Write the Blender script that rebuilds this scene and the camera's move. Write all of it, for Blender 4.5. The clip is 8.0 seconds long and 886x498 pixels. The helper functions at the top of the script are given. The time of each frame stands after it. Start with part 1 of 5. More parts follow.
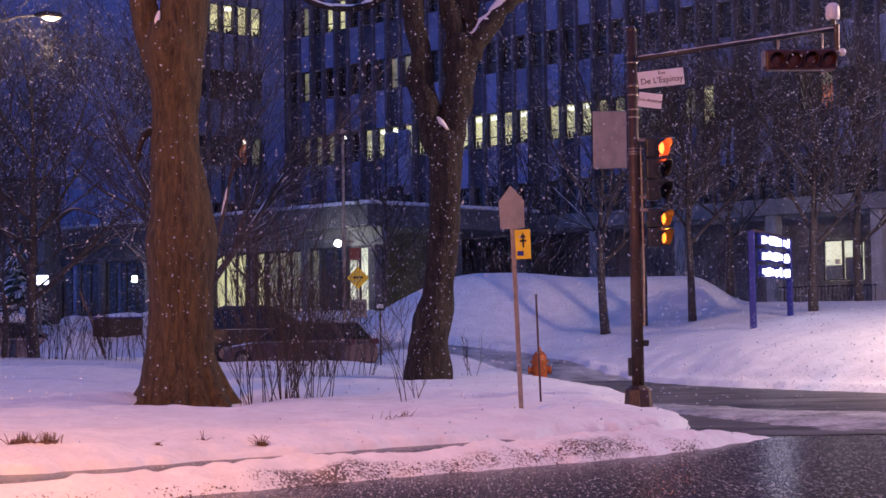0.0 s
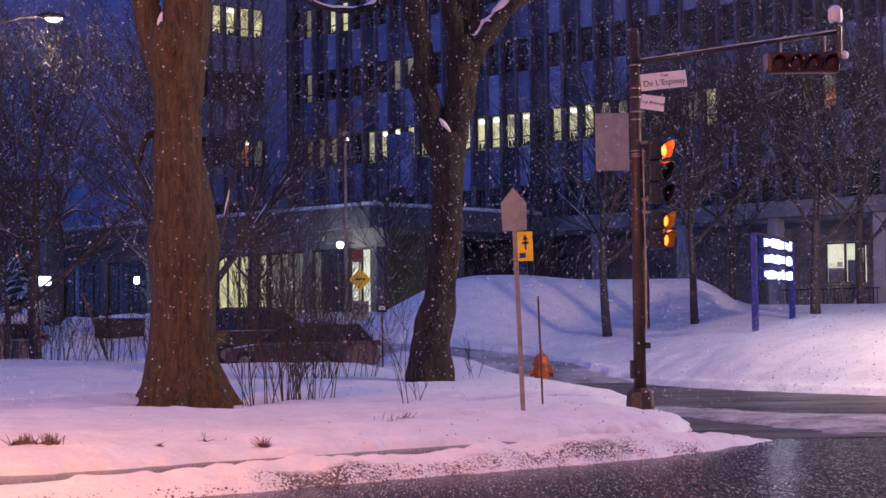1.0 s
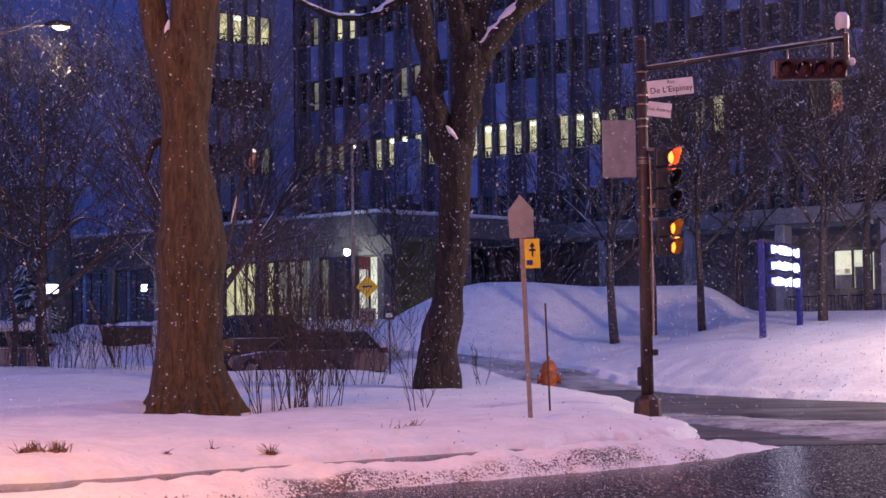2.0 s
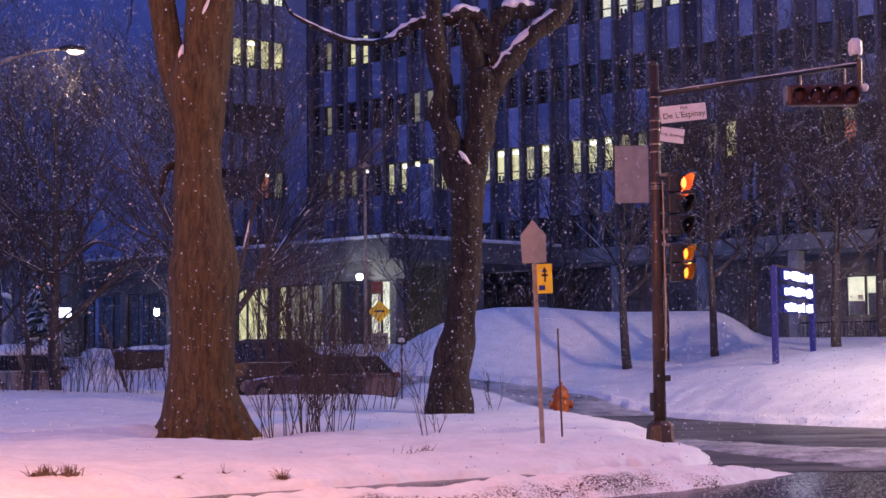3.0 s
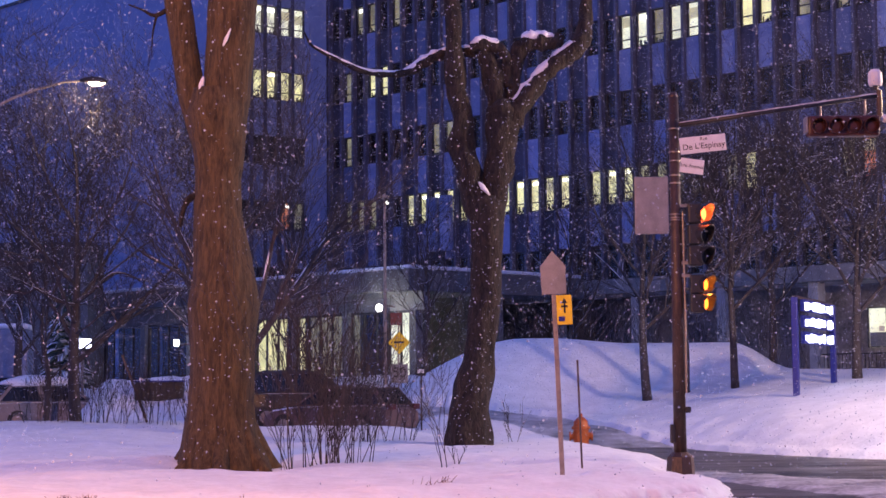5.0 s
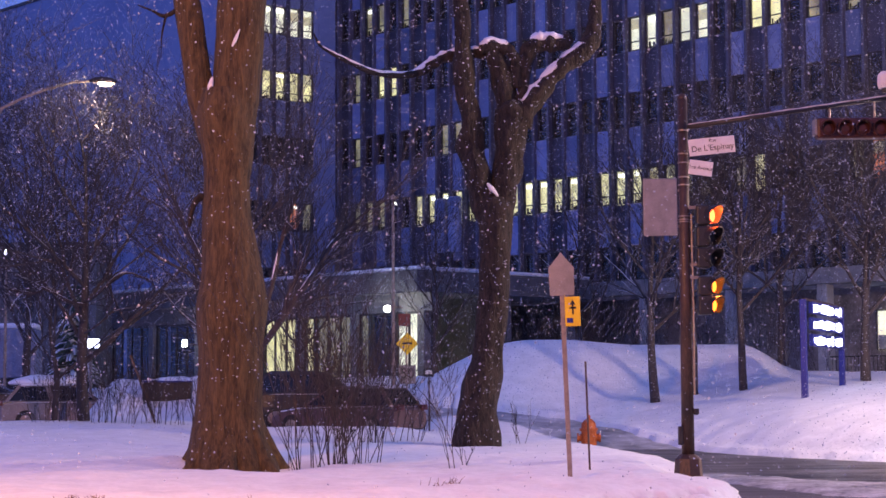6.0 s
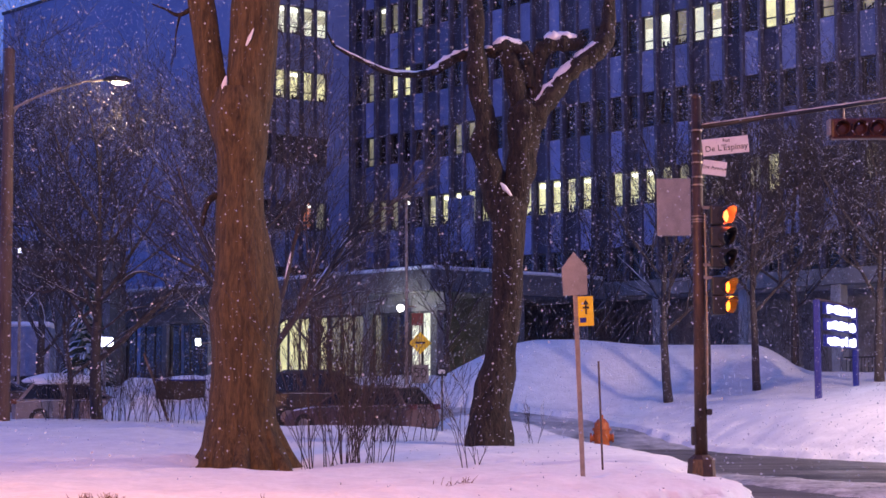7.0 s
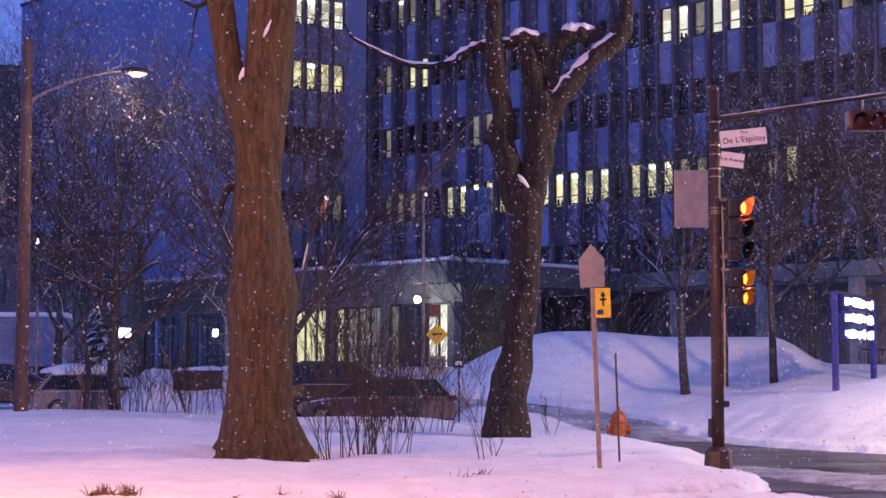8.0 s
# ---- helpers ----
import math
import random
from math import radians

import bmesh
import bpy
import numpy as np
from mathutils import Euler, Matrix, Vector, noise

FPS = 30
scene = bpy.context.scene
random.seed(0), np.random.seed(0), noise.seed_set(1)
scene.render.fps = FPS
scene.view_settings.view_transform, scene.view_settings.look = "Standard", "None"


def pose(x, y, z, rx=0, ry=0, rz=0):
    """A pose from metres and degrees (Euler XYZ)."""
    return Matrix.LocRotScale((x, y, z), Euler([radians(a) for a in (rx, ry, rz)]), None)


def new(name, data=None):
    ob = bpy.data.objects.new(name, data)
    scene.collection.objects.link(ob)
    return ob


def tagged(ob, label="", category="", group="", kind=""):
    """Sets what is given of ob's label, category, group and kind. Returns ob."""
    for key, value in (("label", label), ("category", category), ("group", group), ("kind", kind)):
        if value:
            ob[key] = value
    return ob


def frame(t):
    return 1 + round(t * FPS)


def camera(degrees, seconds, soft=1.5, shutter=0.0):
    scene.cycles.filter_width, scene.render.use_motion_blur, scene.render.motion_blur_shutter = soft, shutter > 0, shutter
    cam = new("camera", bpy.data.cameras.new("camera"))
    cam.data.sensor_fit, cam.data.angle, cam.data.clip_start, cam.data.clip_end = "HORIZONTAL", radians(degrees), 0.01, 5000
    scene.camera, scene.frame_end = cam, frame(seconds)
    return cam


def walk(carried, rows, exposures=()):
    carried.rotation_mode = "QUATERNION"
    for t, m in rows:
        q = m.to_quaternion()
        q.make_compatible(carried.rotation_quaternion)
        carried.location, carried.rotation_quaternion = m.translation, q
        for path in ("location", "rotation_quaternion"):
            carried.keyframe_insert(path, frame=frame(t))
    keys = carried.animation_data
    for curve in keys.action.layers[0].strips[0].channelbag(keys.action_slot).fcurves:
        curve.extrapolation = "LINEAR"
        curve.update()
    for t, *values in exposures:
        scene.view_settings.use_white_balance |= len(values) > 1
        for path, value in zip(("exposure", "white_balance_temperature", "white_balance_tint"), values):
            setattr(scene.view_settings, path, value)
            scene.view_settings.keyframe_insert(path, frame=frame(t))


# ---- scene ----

cam = camera(29.0, 8.0, soft=1.6)
PATH = [
    (0, pose(0, 0, 1.6, 92.570, 0.800, 0.000)),
    (0.5, pose(0, 0, 1.6, 92.628, 0.730, 0.087)),
    (1, pose(0, 0, 1.6, 92.635, 0.672, 0.066)),
    (1.5, pose(0, 0, 1.6, 92.659, 0.735, 0.150)),
    (3, pose(0, 0, 1.6, 93.716, 0.556, 0.712)),
    (3.5, pose(0, 0, 1.6, 94.055, 0.478, 0.926)),
    (4, pose(0, 0, 1.6, 94.413, 0.530, 1.121)),
    (4.5, pose(0, 0, 1.6, 94.723, 0.573, 1.236)),
    (6, pose(0, 0, 1.6, 94.800, 0.307, 1.628)),
    (6.5, pose(0, 0, 1.6, 94.879, 0.296, 1.754)),
    (7, pose(0, 0, 1.6, 94.783, 0.134, 2.058)),
    (7.5, pose(0, 0, 1.6, 94.619, 0.005, 2.363)),
    (8, pose(0, 0, 1.6, 94.501, 0.000, 2.620)),
]
walk(cam, PATH, exposures=[(0.0, 0.0), (1.7, 0.02), (3.5, 0.26), (4.5, 0.38), (6.0, 0.42), (8.0, 0.48)])

# ---- light ----
world = bpy.data.worlds.new("dusk")
scene.world = world
world.use_nodes = True
wn, wl = world.node_tree.nodes, world.node_tree.links
wn.clear()
w_out = wn.new("ShaderNodeOutputWorld")
w_bg = wn.new("ShaderNodeBackground")
w_co = wn.new("ShaderNodeTexCoord")
w_sep = wn.new("ShaderNodeSeparateXYZ")
w_ramp = wn.new("ShaderNodeValToRGB")
w_ramp.color_ramp.elements[0].position = 0.0
w_ramp.color_ramp.elements[0].color = (0.085, 0.152, 0.560, 1)
w_ramp.color_ramp.elements[1].position = 0.85
w_ramp.color_ramp.elements[1].color = (0.118, 0.168, 0.575, 1)
wl.new(w_co.outputs["Generated"], w_sep.inputs[0])
wl.new(w_sep.outputs["Z"], w_ramp.inputs["Fac"])
wl.new(w_ramp.outputs["Color"], w_bg.inputs["Color"])
w_bg.inputs["Strength"].default_value = 1.0
wl.new(w_bg.outputs[0], w_out.inputs[0])

SODIUM, PALE_SODIUM = (1.0, 0.385, 0.095), (1.0, 0.66, 0.50)


def lamp_point(name, place, watts, colour, radius=0.15):
    data = bpy.data.lights.new(name, "POINT")
    data.energy, data.color, data.shadow_soft_size = watts, colour, radius
    ob = new(name, data)
    ob.location = place
    return ob


# street lamp of the avenue on its far kerb, out of view
lamp_point("street_light", (-8.2, 8.9, 10.4), 12800, SODIUM, 0.9)
# added lamp, out of view, placed to light the right snow bank
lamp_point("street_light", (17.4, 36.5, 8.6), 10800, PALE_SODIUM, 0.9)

# ---- materials ----


def material(name, dark, light, rough=0.7, scale=8.0, bump=0.2, metal=0.0, stretch=(1, 1, 1), fine=60.0, spread=0.5,
             emit=None, power=0.0, depth=0.02, random_tone=0.0):
    """Two scales of noise between two colours, with relief of the same grain."""
    m = bpy.data.materials.new(name)
    m.use_nodes = True
    n, l = m.node_tree.nodes, m.node_tree.links
    b = n["Principled BSDF"]
    co = n.new("ShaderNodeTexCoord")
    mp = n.new("ShaderNodeMapping")
    mp.inputs["Scale"].default_value = stretch
    l.new(co.outputs["Object"], mp.inputs["Vector"])
    a = n.new("ShaderNodeTexNoise")
    a.inputs["Scale"].default_value, a.inputs["Detail"].default_value = scale, 6
    c = n.new("ShaderNodeTexNoise")
    c.inputs["Scale"].default_value, c.inputs["Detail"].default_value = fine, 4
    for t in (a, c):
        l.new(mp.outputs[0], t.inputs["Vector"])
    mix = n.new("ShaderNodeMix")
    mix.inputs[0].default_value = 0.4
    l.new(a.outputs["Fac"], mix.inputs[2])
    l.new(c.outputs["Fac"], mix.inputs[3])
    ramp = n.new("ShaderNodeValToRGB")
    e = ramp.color_ramp.elements
    e[0].position, e[1].position = 0.5 - spread * 0.3, 0.5 + spread * 0.3
    e[0].color, e[1].color = (*dark, 1), (*light, 1)
    l.new(mix.outputs[0], ramp.inputs["Fac"])
    tone = ramp.outputs["Color"]
    if random_tone:
        info = n.new("ShaderNodeObjectInfo")
        hsv = n.new("ShaderNodeHueSaturation")
        rng = n.new("ShaderNodeMapRange")
        rng.inputs["To Min"].default_value, rng.inputs["To Max"].default_value = 1 - random_tone, 1 + random_tone
        l.new(info.outputs["Random"], rng.inputs["Value"])
        l.new(rng.outputs[0], hsv.inputs["Value"])
        l.new(tone, hsv.inputs["Color"])
        tone = hsv.outputs["Color"]
    l.new(tone, b.inputs["Base Color"])
    b.inputs["Roughness"].default_value, b.inputs["Metallic"].default_value = rough, metal
    if bump:
        bp = n.new("ShaderNodeBump")
        bp.inputs["Strength"].default_value, bp.inputs["Distance"].default_value = bump, depth
        l.new(mix.outputs[0], bp.inputs["Height"])
        l.new(bp.outputs[0], b.inputs["Normal"])
    if emit:
        b.inputs["Emission Color"].default_value, b.inputs["Emission Strength"].default_value = (*emit, 1), power
    return m


def snow_cap(m, level=0.55, soft=0.25):
    """Lets snow lie on the faces of a material that look up."""
    n, l = m.node_tree.nodes, m.node_tree.links
    b = n["Principled BSDF"]
    base = b.inputs["Base Color"].links[0].from_socket
    g = n.new("ShaderNodeNewGeometry")
    sep = n.new("ShaderNodeSeparateXYZ")
    l.new(g.outputs["True Normal"], sep.inputs[0])
    t = n.new("ShaderNodeTexNoise")
    t.inputs["Scale"].default_value = 2.5
    add = n.new("ShaderNodeMath")
    add.operation = "ADD"
    l.new(sep.outputs["Z"], add.inputs[0])
    l.new(t.outputs["Fac"], add.inputs[1])
    rng = n.new("ShaderNodeMapRange")
    rng.inputs["From Min"].default_value, rng.inputs["From Max"].default_value = level + 0.5, level + 0.5 + soft
    l.new(add.outputs[0], rng.inputs["Value"])
    mix = n.new("ShaderNodeMix")
    mix.data_type = "RGBA"
    l.new(rng.outputs[0], mix.inputs[0])
    l.new(base, mix.inputs[6])
    mix.inputs[7].default_value = (0.82, 0.82, 0.84, 1)
    l.new(mix.outputs[2], b.inputs["Base Color"])
    return m


SNOW = material("snow", (0.72, 0.72, 0.74), (0.86, 0.86, 0.88), 0.65, 1.3, 0.35, fine=14, depth=0.05)


def dirt_band(m):
    """Clusters of road dirt on the road side of the ploughed ridge, and a wet brown line along its foot."""
    n, l = m.node_tree.nodes, m.node_tree.links
    b = n["Principled BSDF"]
    base = b.inputs["Base Color"].links[0].from_socket
    co = n.new("ShaderNodeTexCoord")
    turn = n.new("ShaderNodeMapping")
    turn.vector_type = "POINT"
    turn.inputs["Rotation"].default_value = (0, 0, -math.atan2(0.656, 0.755))
    l.new(co.outputs["Object"], turn.inputs["Vector"])
    sep = n.new("ShaderNodeSeparateXYZ")
    l.new(turn.outputs[0], sep.inputs[0])

    def math_node(kind, a, c):
        node = n.new("ShaderNodeMath")
        node.operation = kind
        for i, v in enumerate((a, c)):
            if isinstance(v, float):
                node.inputs[i].default_value = v
            else:
                l.new(v, node.inputs[i])
        return node.outputs[0]

    def span(value, lo, hi):
        node = n.new("ShaderNodeMapRange")
        node.inputs["From Min"].default_value, node.inputs["From Max"].default_value = lo, hi
        l.new(value, node.inputs["Value"])
        return node.outputs[0]

    def grain(scale, stretch):
        mp = n.new("ShaderNodeMapping")
        mp.inputs["Scale"].default_value = stretch
        l.new(turn.outputs[0], mp.inputs["Vector"])
        t = n.new("ShaderNodeTexNoise")
        t.inputs["Scale"].default_value, t.inputs["Detail"].default_value = scale, 5
        l.new(mp.outputs[0], t.inputs["Vector"])
        return t.outputs["Fac"]

    across = sep.outputs["Y"]
    wobble = math_node("MULTIPLY", math_node("SUBTRACT", grain(2.2, (1, 1, 1)), 0.5), 0.5)
    d = math_node("ADD", across, wobble)
    band = math_node("MULTIPLY", span(d, 14.00, 14.12), span(d, 14.44, 14.30))
    spots = span(math_node("ADD", grain(0.8, (1, 0.3, 1)), grain(40.0, (1, 0.6, 1))), 1.05, 1.13)
    foot = math_node("MULTIPLY", math_node("MULTIPLY", span(across, 13.80, 13.86), span(across, 13.99, 13.93)), span(grain(9.0, (1, 1, 1)), 0.36, 0.48))
    fac = math_node("MAXIMUM", math_node("MULTIPLY", band, spots), foot)
    mix = n.new("ShaderNodeMix")
    mix.data_type = "RGBA"
    l.new(math_node("MULTIPLY", fac, 0.92), mix.inputs[0])
    l.new(base, mix.inputs[6])
    mix.inputs[7].default_value = (0.060, 0.036, 0.026, 1)
    l.new(mix.outputs[2], b.inputs["Base Color"])
    return m


GROUND_SNOW = dirt_band(material("ground_snow", (0.70, 0.70, 0.72), (0.86, 0.86, 0.88), 0.65, 2.1, 0.75, fine=11, depth=0.07))
SNOW_DIRTY = material("dirty_snow", (0.30, 0.25, 0.22), (0.80, 0.79, 0.80), 0.7, 2.2, 0.6, fine=9, spread=0.55, depth=0.08)
SLUSH = material("slush", (0.12, 0.115, 0.12), (0.60, 0.60, 0.62), 0.45, 1.2, 0.5, fine=11, spread=0.45, depth=0.04)
WET_PAVING = material("wet_paving", (0.014, 0.013, 0.014), (0.06, 0.056, 0.058), 0.35, 1.1, 0.4, fine=16, spread=0.6, depth=0.02)
ICY = material("packed_ice", (0.030, 0.031, 0.036), (0.62, 0.63, 0.67), 0.4, 0.55, 0.6, stretch=(1, 0.6, 1), fine=3.0, spread=0.55, depth=0.06)
ASPHALT = material("wet_asphalt", (0.006, 0.006, 0.008), (0.034, 0.033, 0.037), 0.42, 0.9, 0.22, fine=26, spread=0.5, depth=0.012)

SIDE_ASPHALT = material("slushy_asphalt", (0.006, 0.006, 0.008), (0.17, 0.167, 0.175), 0.6, 0.8, 0.2, stretch=(0.3, 1.2, 1), fine=6, spread=0.34, depth=0.015)


def speckled(m, keep=0.40, size=0.30, wet=0.24, gloss=0.35):
    """Separate grains of fresh snow on a wet road, longer along the view than across it."""
    n, l = m.node_tree.nodes, m.node_tree.links
    b = n["Principled BSDF"]
    base = b.inputs["Base Color"].links[0].from_socket
    co = n.new("ShaderNodeTexCoord")
    total = None
    for scale, stretch in ((27.0, (1, 0.16, 1)), (43.0, (1.1, 0.2, 1))):
        mp = n.new("ShaderNodeMapping")
        mp.inputs["Scale"].default_value = stretch
        l.new(co.outputs["Object"], mp.inputs["Vector"])
        t = n.new("ShaderNodeTexVoronoi")
        t.inputs["Scale"].default_value = scale
        l.new(mp.outputs[0], t.inputs["Vector"])
        thr = n.new("ShaderNodeMapRange")
        thr.inputs["From Min"].default_value, thr.inputs["From Max"].default_value = size, size * 0.45
        l.new(t.outputs["Distance"], thr.inputs["Value"])
        sep = n.new("ShaderNodeSeparateColor")
        l.new(t.outputs["Color"], sep.inputs[0])
        some = n.new("ShaderNodeMapRange")
        some.inputs["From Min"].default_value, some.inputs["From Max"].default_value = keep, keep + 0.4
        l.new(sep.outputs[0], some.inputs["Value"])
        mul = n.new("ShaderNodeMath")
        mul.operation = "MULTIPLY"
        l.new(thr.outputs[0], mul.inputs[0])
        l.new(some.outputs[0], mul.inputs[1])
        if total is None:
            total = mul.outputs[0]
        else:
            top = n.new("ShaderNodeMath")
            top.operation = "MAXIMUM"
            l.new(total, top.inputs[0])
            l.new(mul.outputs[0], top.inputs[1])
            total = top.outputs[0]
    mix = n.new("ShaderNodeMix")
    mix.data_type = "RGBA"
    l.new(total, mix.inputs[0])
    l.new(base, mix.inputs[6])
    mix.inputs[7].default_value = (0.55, 0.55, 0.60, 1)
    l.new(mix.outputs[2], b.inputs["Base Color"])
    b.inputs["Specular IOR Level"].default_value = gloss
    rg = n.new("ShaderNodeMapRange")
    rg.inputs["To Min"].default_value, rg.inputs["To Max"].default_value = wet, 0.8
    l.new(total, rg.inputs["Value"])
    l.new(rg.outputs[0], b.inputs["Roughness"])
    return m


speckled(ASPHALT)
speckled(WET_PAVING)
speckled(SIDE_ASPHALT, 0.55, 0.26, 0.45, 0.25)
FLAKE = material("snowflake", (0.62, 0.70, 0.88), (0.70, 0.77, 0.92), 0.7, 3.0, 0.0)
FLAKE.node_tree.nodes["Principled BSDF"].inputs["Alpha"].default_value = 0.5
BARK = material("bark", (0.014, 0.010, 0.006), (0.150, 0.098, 0.045), 0.95, 14.0, 1.0, stretch=(1, 1, 0.16), fine=48, spread=0.7, depth=0.10)
BARK_DARK = material("dark_bark", (0.006, 0.005, 0.005), (0.046, 0.034, 0.026), 0.95, 9.0, 1.0, stretch=(1, 1, 0.35), fine=26, spread=0.5, depth=0.14)
TWIG = snow_cap(material("twig_bark", (0.018, 0.016, 0.018), (0.066, 0.054, 0.056), 0.8, 6, 0.0), 0.70, 0.25)
STEM = material("shrub_stem", (0.014, 0.010, 0.008), (0.052, 0.034, 0.026), 0.7, 9, 0.0)
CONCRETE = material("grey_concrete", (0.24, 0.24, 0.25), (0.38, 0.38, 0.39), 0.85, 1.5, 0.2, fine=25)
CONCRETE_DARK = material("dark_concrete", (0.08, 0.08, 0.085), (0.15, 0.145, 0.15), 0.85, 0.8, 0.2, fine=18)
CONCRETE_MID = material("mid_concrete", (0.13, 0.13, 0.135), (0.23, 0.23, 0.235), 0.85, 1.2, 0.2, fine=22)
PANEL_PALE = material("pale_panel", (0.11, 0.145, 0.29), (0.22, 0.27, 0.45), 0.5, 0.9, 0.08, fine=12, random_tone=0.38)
PANEL_DARK = material("brown_panel", (0.030, 0.030, 0.045), (0.070, 0.065, 0.090), 0.55, 0.8, 0.08, fine=12, random_tone=0.3)
PANEL_MID = material("slate_panel", (0.11, 0.13, 0.20), (0.23, 0.26, 0.36), 0.6, 0.7, 0.08, fine=5)
BRICK_WALL = material("rough_wall", (0.10, 0.095, 0.10), (0.26, 0.25, 0.26), 0.85, 0.9, 0.3, fine=7)
FIN = material("grey_fin", (0.050, 0.052, 0.080), (0.10, 0.10, 0.145), 0.5, 1.2, 0.08, fine=14)
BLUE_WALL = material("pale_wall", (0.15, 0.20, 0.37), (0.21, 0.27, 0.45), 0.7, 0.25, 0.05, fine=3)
FRAME = material("window_frame", (0.02, 0.02, 0.022), (0.05, 0.05, 0.055), 0.5, 4, 0.0)
# near-black colour stands in for the lack of light in unlit rooms
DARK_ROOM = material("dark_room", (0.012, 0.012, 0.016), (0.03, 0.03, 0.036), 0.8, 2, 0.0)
STEEL = material("galvanised_steel", (0.18, 0.15, 0.13), (0.34, 0.29, 0.26), 0.5, 6, 0.15, metal=0.5, fine=40)
POLE_BROWN = material("weathered_pole", (0.022, 0.014, 0.010), (0.10, 0.055, 0.034), 0.5, 3.5, 0.3, stretch=(1, 1, 0.3), fine=30, metal=0.2)
WOOD_POLE = material("wooden_pole", (0.07, 0.045, 0.035), (0.17, 0.11, 0.085), 0.85, 4, 0.4, stretch=(1, 1, 0.12), fine=24)
SIGN_WHITE = material("sign_white", (0.66, 0.62, 0.60), (0.78, 0.75, 0.73), 0.5, 5, 0.03)
SIGN_BACK = material("sign_back", (0.19, 0.185, 0.19), (0.29, 0.275, 0.28), 0.55, 5, 0.05, metal=0.3)
SIGN_YELLOW = material("sign_yellow", (0.62, 0.42, 0.01), (0.80, 0.57, 0.02), 0.5, 5, 0.03)
SIGN_BLUE = material("sign_blue", (0.010, 0.015, 0.15), (0.016, 0.026, 0.22), 0.45, 5, 0.03)
BLACK = material("black_paint", (0.008, 0.008, 0.009), (0.02, 0.02, 0.022), 0.5, 8, 0.03)
RED_SIGN = material("sign_red", (0.10, 0.02, 0.02), (0.16, 0.04, 0.035), 0.5, 8, 0.03)
HYDRANT = material("hydrant_paint", (0.24, 0.055, 0.008), (0.42, 0.11, 0.014), 0.5, 7, 0.2)
SIGNAL_BODY = material("signal_housing", (0.010, 0.009, 0.009), (0.028, 0.024, 0.022), 0.5, 8, 0.05)
SIGNAL_RED = material("signal_red_body", (0.03, 0.009, 0.007), (0.08, 0.02, 0.015), 0.5, 8, 0.05)
CAR_DARK = snow_cap(material("dark_car_paint", (0.008, 0.008, 0.010), (0.022, 0.022, 0.026), 0.3, 3, 0.02), 0.86, 0.2)
CAR_BROWN = snow_cap(material("brown_car_paint", (0.075, 0.043, 0.040), (0.13, 0.078, 0.070), 0.45, 3, 0.02), 0.80, 0.25)
CAR_PALE = snow_cap(material("silver_car_paint", (0.13, 0.115, 0.115), (0.22, 0.20, 0.20), 0.4, 3, 0.02), 0.6, 0.2)
RUBBER = material("rubber", (0.012, 0.012, 0.012), (0.03, 0.03, 0.03), 0.8, 9, 0.1)
RUST = material("steel_rod", (0.03, 0.02, 0.018), (0.08, 0.05, 0.04), 0.6, 9, 0.1)
NEEDLE = snow_cap(material("spruce_needles", (0.012, 0.025, 0.02), (0.03, 0.055, 0.04), 0.8, 6, 0.0), 0.35, 0.3)
GLASS = bpy.data.materials.new("window_glass")
GLASS.use_nodes = True
gb = GLASS.node_tree.nodes["Principled BSDF"]
gb.inputs["Base Color"].default_value = (0.85, 0.88, 0.9, 1)
gb.inputs["Roughness"].default_value = 0.04
gb.inputs["Transmission Weight"].default_value = 1.0
gb.inputs["IOR"].default_value = 1.35


def glow(name, colour, power, stripe=0.0):
    """A lit surface, a little uneven, as a lit room or a lamp shows through."""
    m = bpy.data.materials.new(name)
    m.use_nodes = True
    n, l = m.node_tree.nodes, m.node_tree.links
    b = n["Principled BSDF"]
    b.inputs["Base Color"].default_value = (*[c * 0.6 for c in colour], 1)
    b.inputs["Emission Strength"].default_value = power
    co = n.new("ShaderNodeTexCoord")
    t = n.new("ShaderNodeTexNoise")
    t.inputs["Scale"].default_value = 2.0
    info = n.new("ShaderNodeObjectInfo")
    mul = n.new("ShaderNodeVectorMath")
    mul.operation = "ADD"
    l.new(co.outputs["Object"], mul.inputs[0])
    l.new(info.outputs["Location"], mul.inputs[1])
    l.new(mul.outputs[0], t.inputs["Vector"])
    ramp = n.new("ShaderNodeValToRGB")
    ramp.color_ramp.elements[0].position, ramp.color_ramp.elements[1].position = 0.35, 0.65
    ramp.color_ramp.elements[0].color = (*[c * (1 - stripe) for c in colour], 1)
    ramp.color_ramp.elements[1].color = (*colour, 1)
    l.new(t.outputs["Fac"], ramp.inputs["Fac"])
    l.new(ramp.outputs["Color"], b.inputs["Emission Color"])
    return m


# rooms, curtain and blind glow by themselves in place of lamplight inside
LIT_WARM = glow("lit_warm_room", (0.84, 0.78, 0.42), 1.0, 0.35)
LIT_WHITE = glow("lit_white_room", (0.84, 0.84, 0.66), 1.0, 0.35)
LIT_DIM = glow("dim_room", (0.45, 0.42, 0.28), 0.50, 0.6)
LIT_ORANGE = glow("lit_orange_curtain", (0.80, 0.26, 0.12), 0.6, 0.6)
LIT_BLIND = glow("lit_blind", (0.70, 0.66, 0.42), 0.55, 0.3)
TUBE = glow("fluorescent_tube", (1.0, 0.98, 0.85), 3.0)
LENS_RED = glow("red_lens", (1.0, 0.12, 0.030), 6.0)
LENS_AMBER = glow("amber_lens", (1.0, 0.20, 0.02), 4.0)
LAMP_WARM = glow("lamp_glass", (1.0, 0.72, 0.45), 14.0)
LAMP_WHITE = glow("white_lamp_glass", (1.0, 1.0, 0.86), 18.0)
